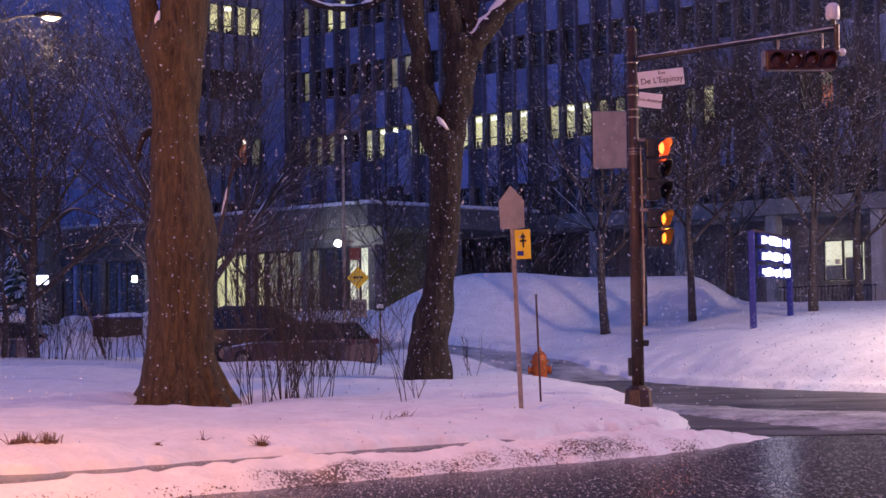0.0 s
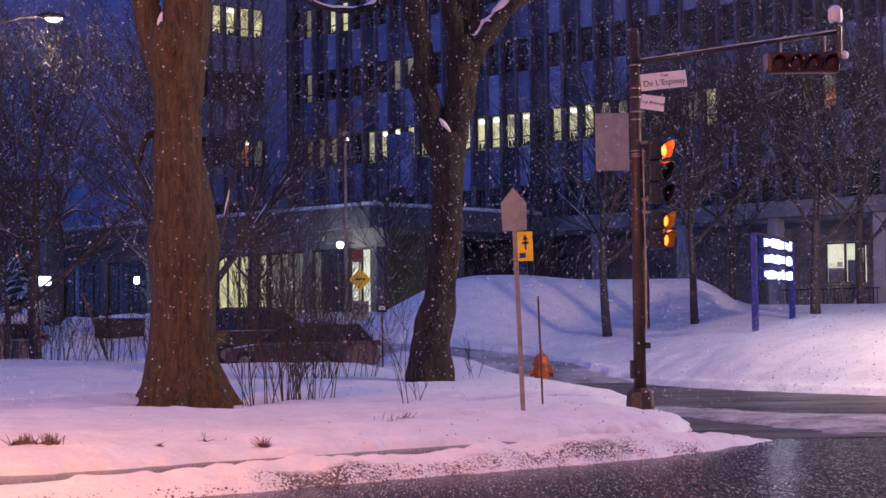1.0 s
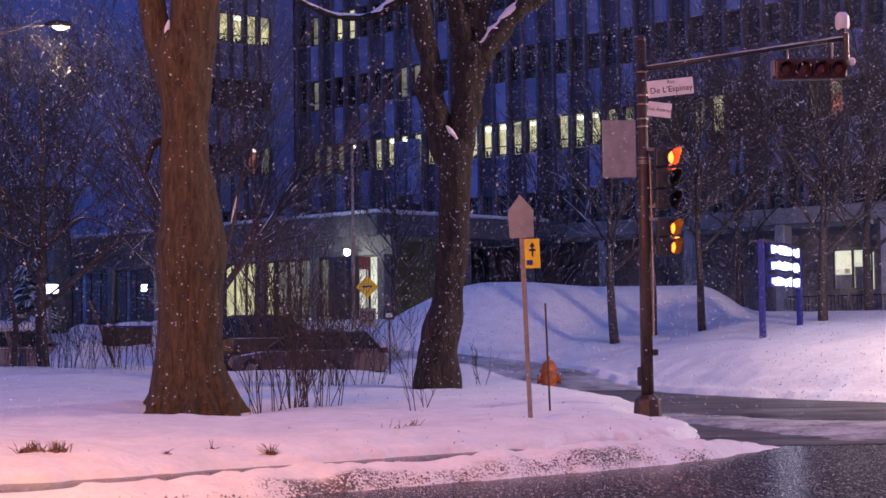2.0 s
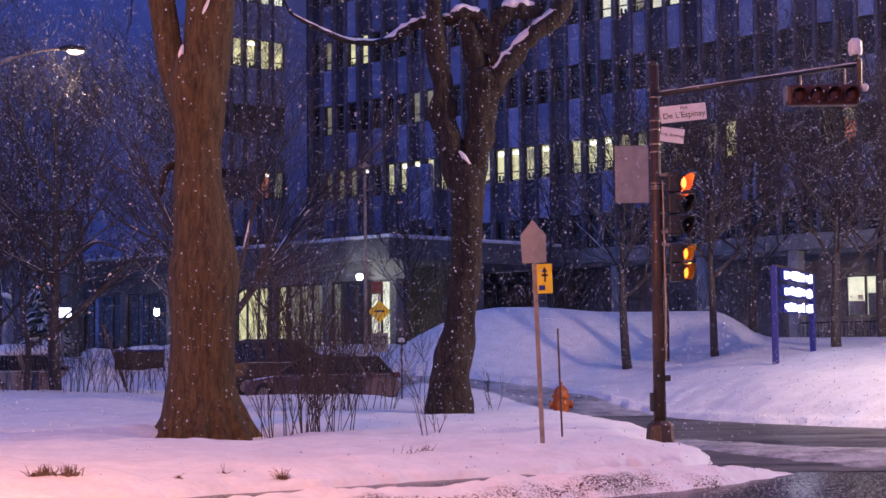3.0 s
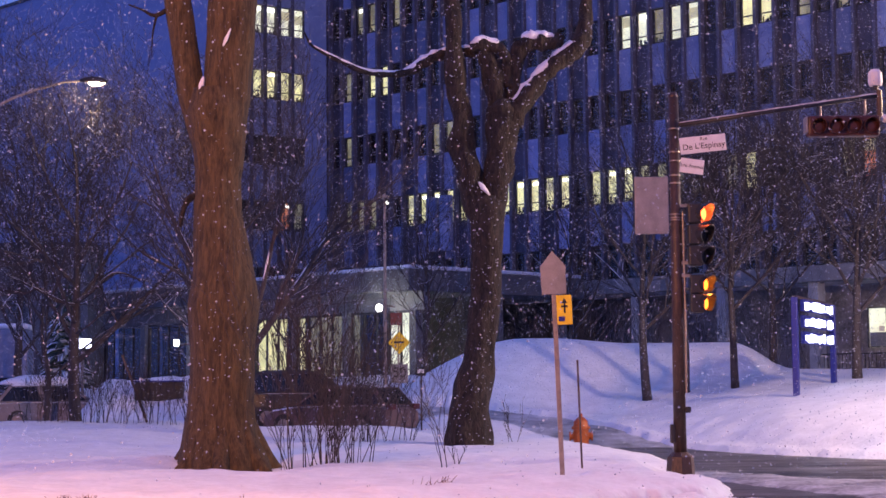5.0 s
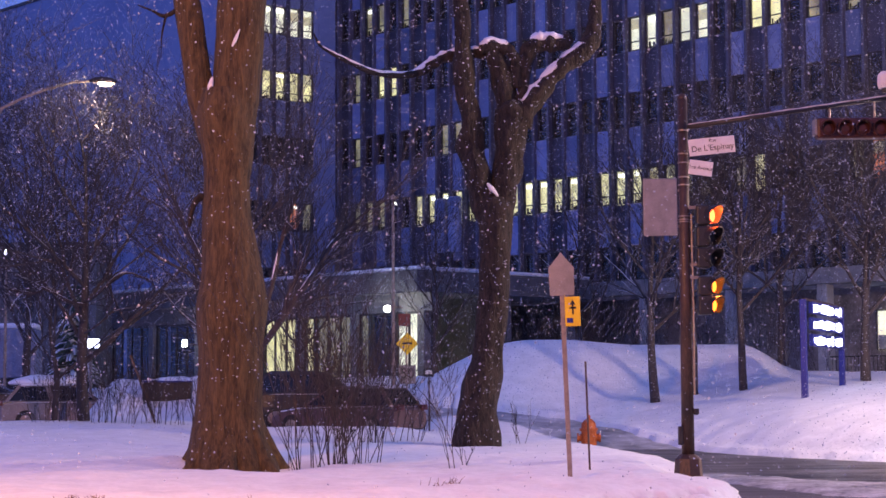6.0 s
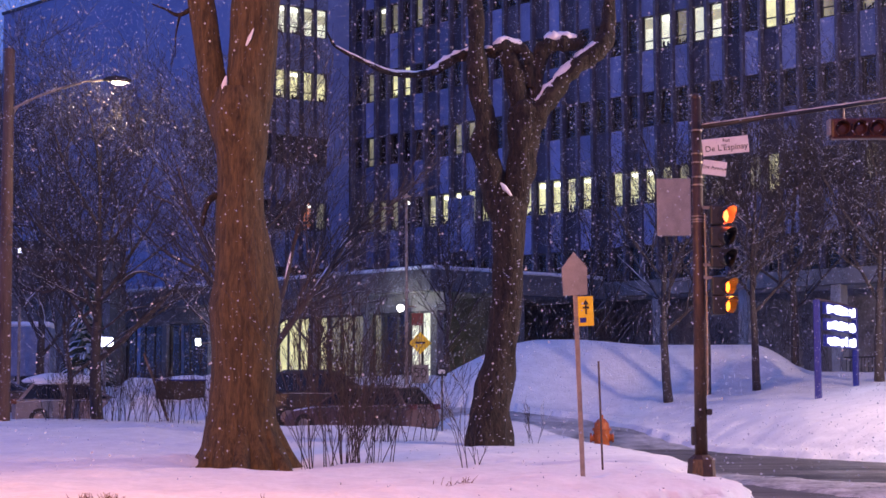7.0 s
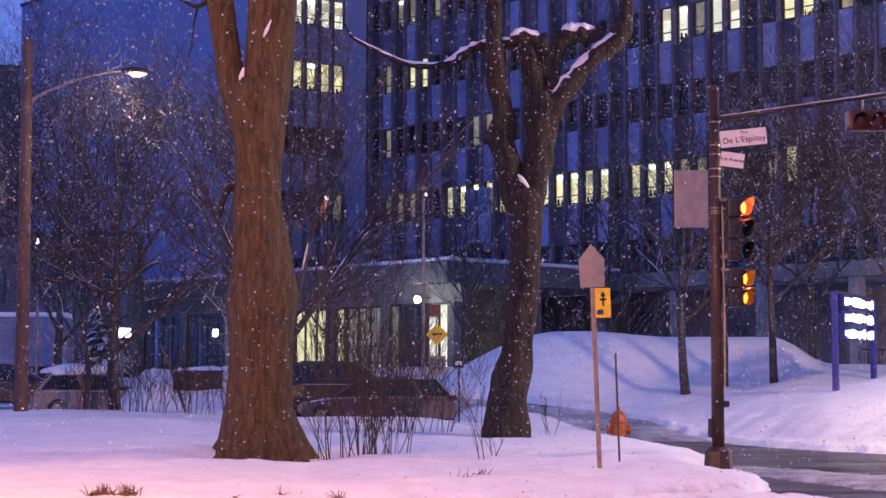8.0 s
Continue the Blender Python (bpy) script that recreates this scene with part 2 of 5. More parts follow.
SIGN_LIT = glow("lit_sign_face", (0.72, 0.74, 1.0), 4.0)

# ---- mesh helpers ----


def part(name, bm, mat, parent=None, label="", smooth=False):
    me = bpy.data.meshes.new(name)
    bm.normal_update()
    bm.to_mesh(me)
    bm.free()
    me.materials.append(mat)
    if smooth:
        me.polygons.foreach_set("use_smooth", [True] * len(me.polygons))
    ob = new(name, me)
    if parent:
        ob.parent = parent
    if label:
        ob["label"] = label
    return ob


def shared(name, me, parent, place=(0, 0, 0), turn=0.0):
    """One more object on a mesh that others use too."""
    ob = new(name, me)
    ob.parent = parent
    ob.location, ob.rotation_euler = place, (0, 0, turn)
    return ob


def thing(name, place, turn, label, category, group="", kind=""):
    ob = new(name)
    ob.location, ob.rotation_euler = place, (0, 0, turn)
    return tagged(ob, label, category, group, kind)


def box(bm, x0, x1, y0, y1, z0, z1, bevel=0.0):
    r = bmesh.ops.create_cube(bm, size=1.0)
    bmesh.ops.scale(bm, vec=(x1 - x0, y1 - y0, z1 - z0), verts=r["verts"])
    bmesh.ops.translate(bm, vec=((x0 + x1) / 2, (y0 + y1) / 2, (z0 + z1) / 2), verts=r["verts"])
    if bevel:
        edges = list({e for v in r["verts"] for e in v.link_edges})
        bmesh.ops.bevel(bm, geom=edges, offset=bevel, segments=2, affect="EDGES", profile=0.5)
    return bm


def boxed(*a, bevel=0.0):
    return box(bmesh.new(), *a, bevel=bevel)


def tube(bm, pts, radii, seg=8, rough=0.0, cap=True, grain=3.0):
    """A round limb along points, with its own radius at each and an uneven skin."""
    pts = [Vector(p) for p in pts]
    rings = []
    side = None
    for i, p in enumerate(pts):
        d = (pts[min(i + 1, len(pts) - 1)] - pts[max(i - 1, 0)]).normalized()
        if side is None:
            side = d.orthogonal().normalized()
        side = (side - d * side.dot(d)).normalized()
        up = d.cross(side)
        ring = []
        for k in range(seg):
            a = 2 * math.pi * k / seg
            r = radii[i]
            q = p + (side * math.cos(a) + up * math.sin(a)) * r
            if rough:
                q += (side * math.cos(a) + up * math.sin(a)) * r * rough * noise.noise(Vector((q.x * grain, q.y * grain, q.z * grain * 0.35)))
            ring.append(bm.verts.new(q))
        rings.append(ring)
    for a, b in zip(rings, rings[1:]):
        for k in range(seg):
            bm.faces.new((a[k], a[(k + 1) % seg], b[(k + 1) % seg], b[k]))
    if cap:
        bm.faces.new(rings[0][::-1])
        bm.faces.new(rings[-1])
    return bm


def smooth_path(pts, radii, steps=5):
    """Catmull-Rom through the points, with the radii carried along."""
    P = [Vector(p) for p in pts]
    out, rr = [], []
    for i in range(len(P) - 1):
        a, b, c, d = P[max(i - 1, 0)], P[i], P[i + 1], P[min(i + 2, len(P) - 1)]
        for s in range(steps):
            t = s / steps
            out.append(0.5 * ((2 * b) + (c - a) * t + (2 * a - 5 * b + 4 * c - d) * t * t + (3 * b - a - 3 * c + d) * t ** 3))
            rr.append(radii[i] + (radii[i + 1] - radii[i]) * t)
    return out + [P[-1]], rr + [radii[-1]]


# ---- ground ----
ROAD_AT, ROAD_DIR, ROAD_IN = Vector((-0.52, 17.96)), Vector((0.755, 0.656)), Vector((-0.656, 0.755))
L_EDGE = ((24.0, 3.1), (26.0, 3.75), (29.0, 3.95), (33.0, 3.85), (40.0, 3.5), (46.6, 2.4), (52.0, 0.3), (56.0, -2.2), (58.0, -4.8), (61.0, -11.0), (75.0, -40.0))
R_EDGE = ((27.0, 18.0), (33.0, 13.0), (37.5, 9.64), (41.7, 7.06), (46.0, 5.3), (50.7, 3.9), (55.0, 2.6), (58.0, 0.0), (60.0, -3.3), (62.0, -6.5), (66.0, -14.0), (75.0, -32.0))


def sstep(a, b, v):
    t = np.clip((v - a) / (b - a), 0, 1)
    return t * t * (3 - 2 * t)


def wave(x, y, s, seed=0.0):
    """Cheap smooth undulation of about unit size, for snow."""
    return (np.sin(x * s + 1.3 * np.sin(y * s * 0.7 + seed) + seed) + np.sin(y * s * 1.13 + 1.7 * np.sin(x * s * 0.61 - seed) + 2 * seed)
            + 0.5 * np.sin((x + y) * s * 2.3 + seed) + 0.5 * np.sin((x - y) * s * 2.9 - seed)) / 3


def lumps(x, y, seed=0.0, octaves=3):
    """Uneven lumps between -1 and 1, each octave half as large as the last."""
    total, size = 0.0, 0.0
    for k in range(octaves):
        xs, ys = x * 2 ** k + 17.3 * seed, y * 2 ** k - 9.1 * seed
        xi, yi = np.floor(xs), np.floor(ys)
        fx, fy = xs - xi, ys - yi
        fx, fy = fx * fx * (3 - 2 * fx), fy * fy * (3 - 2 * fy)

        def corner(a, b):
            v = np.sin((xi + a) * 12.9898 + (yi + b) * 78.233 + k * 3.7 + seed) * 4375.8545
            return v - np.floor(v)

        v = (corner(0, 0) * (1 - fx) + corner(1, 0) * fx) * (1 - fy) + (corner(0, 1) * (1 - fx) + corner(1, 1) * fx) * fy
        total, size = total + (2 * v - 1) * 0.5 ** k, size + 0.5 ** k
    return total / size


def street(x, y):
    xl = np.interp(y, [p[0] for p in L_EDGE], [p[1] for p in L_EDGE])
    xr = np.interp(y, [p[0] for p in R_EDGE], [p[1] for p in R_EDGE])
    return xl, xr


def street_z(y):
    return 0.55 * sstep(45, 53, y) + 0.70 * sstep(52, 62, y) + 0.55 * sstep(62, 72, y)


def ground_z(x, y):
    """Height of the snow and the paved ground."""
    x, y = np.asarray(x, float), np.asarray(y, float)
    s = (x - ROAD_AT.x) * ROAD_DIR.x + (y - ROAD_AT.y) * ROAD_DIR.y
    d = (x - ROAD_AT.x) * ROAD_IN.x + (y - ROAD_AT.y) * ROAD_IN.y
    xl, xr = street(x, y)
    base = street_z(y)
    rough = 0.05 * wave(x, y, 0.9, 0.4) + 0.02 * wave(x, y, 3.1, 1.7)
    dl = np.where(y < 24, 9.0, xl - x) + 0.12 * wave(x, y, 2.1, 0.2) + 0.04 * wave(x, y, 7.0, 0.9)
    dw = d - 2.55 + 0.09 * wave(x, y, 1.7, 2.2) + 0.05 * wave(x, y, 6.0, 0.2) + 0.13 * lumps(x * 4, y * 4, 0.4)
    edge = np.minimum(dl, dw)
    lot = sstep(44, 48, y) * sstep(-1.2, -2.6, x)
    lawn = -0.06 + 0.20 * sstep(-0.05, 0.22, edge) + 0.24 * (1 - np.exp(-np.clip(edge, 0, None) / 0.7)) + 0.07 * sstep(0, 8, edge) + rough * sstep(0, 0.4, edge)
    lawn = lawn + (0.07 * lumps(x * 1.1, y * 0.9, 2.0) * np.exp(-np.clip(edge, 0, None) / 3.0) + 0.035 * lumps(x * 3.1, y * 2.2, 5.0)) * sstep(0, 0.6, edge) * (1 - sstep(30, 40, y))
    lawn = lawn + 0.40 * sstep(-5, -9, x) * sstep(32, 44, y) * (1 - 0.8 * sstep(47, 52, y))
    lawn = lawn + 0.26 * np.exp(-((y - 45.3) / 1.5) ** 2) * sstep(-1.0, -2.3, x) * sstep(-8.0, -6.0, x) * (0.9 + 0.25 * wave(x, y, 1.1, 0.8))
    lawn = lawn + 1.40 * np.exp(-((y - 55.2) / 2.4) ** 2) * sstep(-13.2, -12.0, x) * sstep(-7.6, -9.0, x) * (1 + 0.12 * lumps(x * 0.9, y * 0.9, 4.0))
    left = lawn + base * (1 - 0.75 * lot)
    dr = np.where(y < 27, -9.0, x - xr) + 0.14 * wave(x, y, 1.3, 3.1) + 0.06 * wave(x, y, 4.4, 0.7)
    bank = -0.06 + 0.24 * sstep(-0.12, 0.22, dr + 0.16 * lumps(x * 0.9, y * 0.7, 3.0)) + 1.47 * (1 - np.exp(-np.clip(dr - 0.5, 0, None) / 2.8)) + 0.035 * np.clip(dr - 5, 0, 12) + 0.7 * rough * sstep(0, 0.5, dr)
    bank = bank + 0.05 * lumps(x * 1.4, y * 0.8, 7.0) * sstep(0, 0.6, dr) * (1 - sstep(5, 9, dr))
    bank = bank + base * (1 - 0.85 * sstep(0, 2, dr))
    along = sstep(-7.5, 1.5, x) * (1 - 0.06 * sstep(2.4, 5.5, x)) * (1 - 0.36 * sstep(9.0, 11.6, x)) * (1 - sstep(11.6, 16, x))
    mound = 3.52 * np.exp(-((y - 63.0) / 5.0) ** 2) * along
    bank = np.where(dr > 0, np.maximum(bank, mound) + 0.10 * np.exp(-np.abs(bank - mound) * 4) * sstep(52, 56, y), bank)
    z = np.where(x < (xl + xr) / 2, left, bank)
    z = np.where((y >= 60) & (x < xl), np.maximum(left, mound), z)
    far = sstep(68, 76, y)
    z = z * (1 - far) + (1.8 + 0.03 * wave(x, y, 0.5)) * far
    # hollows round the two big trunks
    z = z - 0.36 * np.exp(-((x + 4.15) ** 2 / 1.0 + (y - 28.2) ** 2 / 2.2)) + 0.06 * np.exp(-((x + 5.6) ** 2 + (y - 29.6) ** 2) / 0.4) - 0.12 * np.exp(-((x + 0.3) ** 2 + (y - 39.6) ** 2) / 0.9)
    # thin snow round the foot of the signal pole
    z = np.where(d > 2.0, z - np.clip(z - 0.03, 0, None) * 0.97 * np.exp(-(((x - 3.62) / 0.75) ** 4 + ((y - 29.3) / 1.9) ** 4)), z)
    # ploughed ridge along the avenue, and the pavement behind it
    rd = d - 0.64 - 0.09 * wave(s, d, 0.8, 1.1) - 0.75 * sstep(3.5, 8, s) + 0.10 * lumps(s * 3, d * 3, 1.0)
    ridge = (0.185 + 0.02 * wave(s, d, 1.9, 0.9) + 0.045 * lumps(s * 1.3, d * 1.3, 6.0) + 0.045 * lumps(s * 4.5, d * 4.5, 8.0)) * (1 + 0.28 * sstep(-1.5, 3.0, s)) * np.exp(-(np.abs(rd) / 0.50) ** 3)
    ridge = ridge * (1 - sstep(5.6, 8.6, s)) + 0.022 * lumps(s * 6, d * 6, 3.0) * np.exp(-((d - 0.6) / 0.4) ** 2)
    low = np.where(s < 5.0, 0.04, -0.06) * sstep(0.2, 0.9, d) - 0.08 * (1 - sstep(0.2, 0.9, d))
    z = np.where((dw <= 0) & (d < 3.0), low, z) + ridge * (d < 2.6)
    z = np.where(d < -0.35, -0.06, z)
    return np.where(d < -14.2, 0.12 + rough, z)


def ground_at(x, y):
    return float(ground_z(x, y))


def spaced(spans):
    out = []
    for a, b, step in spans:
        out += list(np.arange(a, b, step))
    return np.array(out + [spans[-1][1]])


gx = spaced([(-2500, -500, 500), (-500, -100, 80), (-100, -20, 5), (-20, -14, 0.6), (-14, -7, 0.15), (-7, 6, 0.075), (6, 15, 0.15), (15, 22, 0.5), (22, 100, 6), (100, 500, 80), (500, 2500, 500)])
gy = spaced([(-2500, -500, 500), (-500, -60, 80), (-60, -20, 8), (-20, 13, 0.4), (13, 17, 0.12), (17, 26, 0.07), (26, 32, 0.12), (32, 70, 0.25), (70, 110, 2.5), (110, 500, 60), (500, 2500, 500)])
GX, GY = np.meshgrid(gx, gy)
GZ = ground_z(GX, GY)
me = bpy.data.meshes.new("ground")
nx, ny = len(gx), len(gy)
idx = np.arange(nx * ny).reshape(ny, nx)
quads = np.stack([idx[:-1, :-1], idx[:-1, 1:], idx[1:, 1:], idx[1:, :-1]], -1).reshape(-1, 4)
me.from_pydata(np.stack([GX, GY, GZ], -1).reshape(-1, 3).tolist(), [], quads.tolist())
me.materials.append(GROUND_SNOW)
me.polygons.foreach_set("use_smooth", [True] * len(me.polygons))
tagged(new("ground", me), "trampled white winter snow over lawn and banks", "snow", kind="structure")


def strip(bm, us, vs, at):
    """A sheet of quads over the lines us and vs, each corner placed by at(u, v)."""
    rows = [[bm.verts.new(at(u, v)) for u in us] for v in vs]
    for a, b in zip(rows, rows[1:]):
        for k in range(len(us) - 1):
            bm.faces.new((a[k], a[k + 1], b[k + 1], b[k]))
    return bm


def on_avenue(s, d, z=0.0):
    return (ROAD_AT.x + ROAD_DIR.x * s + ROAD_IN.x * d, ROAD_AT.y + ROAD_DIR.y * s + ROAD_IN.y * d, z)


bm = bmesh.new()
strip(bm, (-90, -20, 0, 4.9), (-14.2, -10, -5, 0, 1.0), lambda s, d: on_avenue(s, d))
strip(bm, (4.9, 12, 30, 90), (-14.2, -10, -5, 0, 1.0, 9.0), lambda s, d: on_avenue(s, d))
tagged(part("road", bm, ASPHALT), "wet dark asphalt avenue with snow along its edge", "road", kind="structure")


def on_street(t, y):
    xl, xr = street(0.0, y)
    return (xl - 0.6 + (xr - xl + 1.2) * t, y, float(street_z(y)) + 0.006)


bm = strip(bmesh.new(), [k / 12 for k in range(13)], [24 + 0.5 * k for k in range(46)], on_street)
tagged(part("road_side", bm, SIDE_ASPHALT), "wet asphalt side street with slush", "road", kind="structure")
bm = strip(bmesh.new(), [k / 12 for k in range(13)], [46.5 + 0.5 * k for k in range(50)], on_street)
tagged(part("driveway", bm, ICY), "icy drive with packed snow and dark wheel tracks", "road", kind="structure")
bm = strip(bmesh.new(), [-20 + 0.5 * k for k in range(51)], (1.0, 1.6, 2.2, 3.1), lambda s, d: on_avenue(s, d, 0.10 - 0.10 * max(0, s - 4) / 1.0 if s > 4 else 0.10))
tagged(part("pavement", bm, WET_PAVING), "wet slushy pavement behind a ploughed snow ridge", "pavement", kind="structure")

# slush pushed across the mouth of the side street
sx, sy = np.arange(3.4, 13, 0.10), np.arange(22.5, 36, 0.10)
SX, SY = np.meshgrid(sx, sy)
line = np.interp(SX, (3.4, 4.3, 5.7, 7.5, 9.5, 13.0), (33.2, 31.2, 28.0, 26.8, 26.2, 25.8))
wide = np.interp(SX, (3.4, 4.3, 5.7, 7.5, 9.5, 13.0), (0.9, 1.9, 2.9, 2.4, 1.6, 1.2))
SZ = 0.012 + 0.060 * (1 - ((SY - line) / wide) ** 2) + 0.030 * wave(SX * 2, SY * 3, 1.4, 0.3) + 0.018 * wave(SX * 2, SY * 3, 4.3, 1.9)
SZ = np.clip(SZ, -0.08, 0.075)
bm = bmesh.new()
vv = [[None] * len(sx) for _ in sy]
for jj in range(len(sy) - 1):
    for ii in range(len(sx) - 1):
        if SZ[jj:jj + 2, ii:ii + 2].max() > 0:
            q = []
            for b, a in ((jj, ii), (jj, ii + 1), (jj + 1, ii + 1), (jj + 1, ii)):
                if vv[b][a] is None:
                    vv[b][a] = bm.verts.new((SX[b, a], SY[b, a], SZ[b, a]))
                q.append(vv[b][a])
            bm.faces.new(q)
tagged(part("slush", bm, SLUSH, smooth=True), "grey slush ploughed across the mouth of the side street", "slush", kind="stuff")

# ---- hospital building ----
WING_TURN, SHORT_TURN = math.atan2(-0.699, 0.715), math.atan2(0.614, 0.789)
SILLS = (6.86, 10.50, 14.14, 17.78, 21.42)
WIN_H, STOREY = 1.62, 3.64


def window_mesh(width, height, transom, side=0.045):
    bm = bmesh.new()
    w, f = width / 2, 0.045
    g = side
    box(bm, -w, -w + g, 0, 0.09, 0, height)
    box(bm, w - g, w, 0, 0.09, 0, height)
    box(bm, -w + g, w - g, 0, 0.09, 0, f)
    box(bm, -w + g, w - g, 0, 0.09, height - f, height)
    if transom:
        box(bm, -w + g, w - g, 0.01, 0.08, transom - 0.025, transom + 0.025)
    me = bpy.data.meshes.new("window")
    bm.to_mesh(me)
    bm.free()
    me.materials.append(FRAME)
    return me


def flat_mesh(name, x0, x1, y0, y1, z0, z1, mat, bevel=0.0):
    bm = boxed(x0, x1, y0, y1, z0, z1, bevel=bevel)
    me = bpy.data.meshes.new(name)
    bm.to_mesh(me)
    bm.free()
    me.materials.append(mat)
    return me


WIN_ME = window_mesh(0.84, WIN_H, 0.44, 0.10)
PANE_ME = flat_mesh("pane", -0.325, 0.325, 0.035, 0.045, 0.045, WIN_H - 0.045, GLASS)
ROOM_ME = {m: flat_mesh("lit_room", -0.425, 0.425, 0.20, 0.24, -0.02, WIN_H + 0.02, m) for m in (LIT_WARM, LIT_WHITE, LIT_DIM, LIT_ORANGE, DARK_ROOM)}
TUBE_ME = flat_mesh("ceiling_tube", -0.30, 0.30, 0.12, 0.18, WIN_H - 0.30, WIN_H - 0.14, TUBE)
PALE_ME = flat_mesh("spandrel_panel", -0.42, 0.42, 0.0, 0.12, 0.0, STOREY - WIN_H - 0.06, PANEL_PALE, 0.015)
DARK_ME = flat_mesh("spandrel_panel", -0.42, 0.42, 0.06, 0.16, 0.0, STOREY - WIN_H - 0.06, PANEL_DARK, 0.015)
FIN_ME = flat_mesh("fin", -0.075, 0.075, -0.16, 0.30, 6.9, 25.2, FIN, 0.02)


BLIND_ME = flat_mesh("blind", -0.32, 0.32, 0.10, 0.115, 0.0, 0.48, LIT_BLIND)
# clutter takes the near-black room colour to read as backlit silhouettes
CLUTTER_ME = []
for seed in (1, 2):
    r_ = random.Random(seed)
    bm = bmesh.new()
    for k in range(5):
        a = -0.30 + k * 0.125
        box(bm, a, a + r_.uniform(0.05, 0.11), 0.11, 0.15, 0.05, 0.05 + r_.uniform(0.05, 0.30))
    me = bpy.data.meshes.new("sill_clutter")
    bm.to_mesh(me)
    bm.free()
    me.materials.append(DARK_ROOM)
    CLUTTER_ME.append(me)


def fit_window(house, x, z, room, tube_on=False, me=None):
    win = shared("window", me or WIN_ME, house, (x, 0.12, z))
    pane = shared("pane", PANE_ME, win)
    pane.visible_shadow = False
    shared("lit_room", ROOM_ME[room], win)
    if tube_on:
        shared("ceiling_tube", TUBE_ME, win)
    elif room not in (DARK_ROOM, LIT_DIM) and (x * 7.3 + z * 3.1) % 1.0 < 0.45:
        blind = shared("blind", BLIND_ME, win)
        blind.location.z = WIN_H - 0.5 - 0.45 * ((x * 5.1 + z) % 1.0)
    if room is not DARK_ROOM and (x * 3.7 + z * 1.9) % 1.0 < 0.6:
        shared("sill_clutter", CLUTTER_ME[int(x * 11) % 2], win)
    return win


LIT = {
    1: {1: LIT_DIM, 2: LIT_DIM, 3: LIT_DIM, 6: LIT_WARM, 7: LIT_WARM, 8: LIT_WARM, 9: LIT_WARM, 10: LIT_WARM, 11: LIT_WARM, 12: LIT_WARM, 13: LIT_WARM, 14: LIT_WARM,
        15: LIT_WARM, 16: LIT_WARM, 17: LIT_WARM, 19: LIT_WARM, 20: LIT_WARM, 21: LIT_WARM, 22: LIT_WARM, 23: LIT_WARM, 24: LIT_DIM, 25: LIT_DIM, 27: LIT_DIM, 28: LIT_WARM, 33: LIT_DIM, 34: LIT_ORANGE},
    2: {1: LIT_DIM, 8: LIT_DIM, 9: LIT_DIM},
    3: {1: LIT_DIM, 3: LIT_WARM, 4: LIT_WARM, 21: LIT_WHITE, 22: LIT_WHITE, 23: LIT_DIM, 24: LIT_WHITE, 25: LIT_WHITE, 28: LIT_WARM, 29: LIT_WARM, 31: LIT_DIM, 33: LIT_DIM},
    4: {2: LIT_DIM, 3: LIT_DIM, 5: LIT_DIM},
}
TUBES = {(1, 7), (1, 8), (1, 14), (1, 15), (1, 17), (1, 20), (1, 21), (1, 4), (3, 22), (3, 28), (4, 2)}

hospital = thing("hospital_building", (-8.58, 95.69, 0), WING_TURN, "large hospital block with pale panels, fins and some lit windows", "building")
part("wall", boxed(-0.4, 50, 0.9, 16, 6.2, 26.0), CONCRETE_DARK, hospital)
part("roof", boxed(-0.5, 50.2, -0.1, 16.2, 26.0, 26.35, bevel=0.03), CONCRETE, hospital)
part("parapet", boxed(-0.3, 50, 0.0, 0.9, 25.2, 26.0), PANEL_DARK, hospital)
part("corner_strip", boxed(-0.45, 0.14, 0.2, 0.9, 2.0, 26.0), PANEL_DARK, hospital)
for k in range(0, 50):
    shared("fin", FIN_ME, hospital, (k + 0.14, 0, 0))
    for row, sill in enumerate(SILLS):
        if k > 40 and row != 1:
            continue
        x = k + 0.64
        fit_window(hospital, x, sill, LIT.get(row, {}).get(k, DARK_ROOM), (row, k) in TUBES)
    for row, sill in enumerate((*SILLS, SILLS[-1] + STOREY)):
        if row:
            shared("spandrel_panel", PALE_ME if k % 2 else DARK_ME, hospital, (k + 0.64, 0.02, sill - STOREY + WIN_H + 0.03))
# ground storey set back behind columns
part("soffit_band", boxed(-0.3, 50, -0.10, 0.9, 6.15, 6.84, bevel=0.03), CONCRETE_MID, hospital)
part("soffit", boxed(-0.3, 50, 0.9, 4.0, 6.15, 6.2), CONCRETE, hospital)
part("ground_wall", boxed(-0.3, 50, 3.2, 3.6, 1.5, 6.15), BRICK_WALL, hospital)
for u in (1.9, 6.9, 11.9, 16.9, 21.9, 26.85, 31.7, 36.8, 41.8, 46.8):
    part("column", boxed(u - 0.26, u + 0.26, 0.05, 0.6, 1.5, 6.15, bevel=0.04), CONCRETE, hospital)
SHOP_ME = window_mesh(0.95, 1.75, 0)
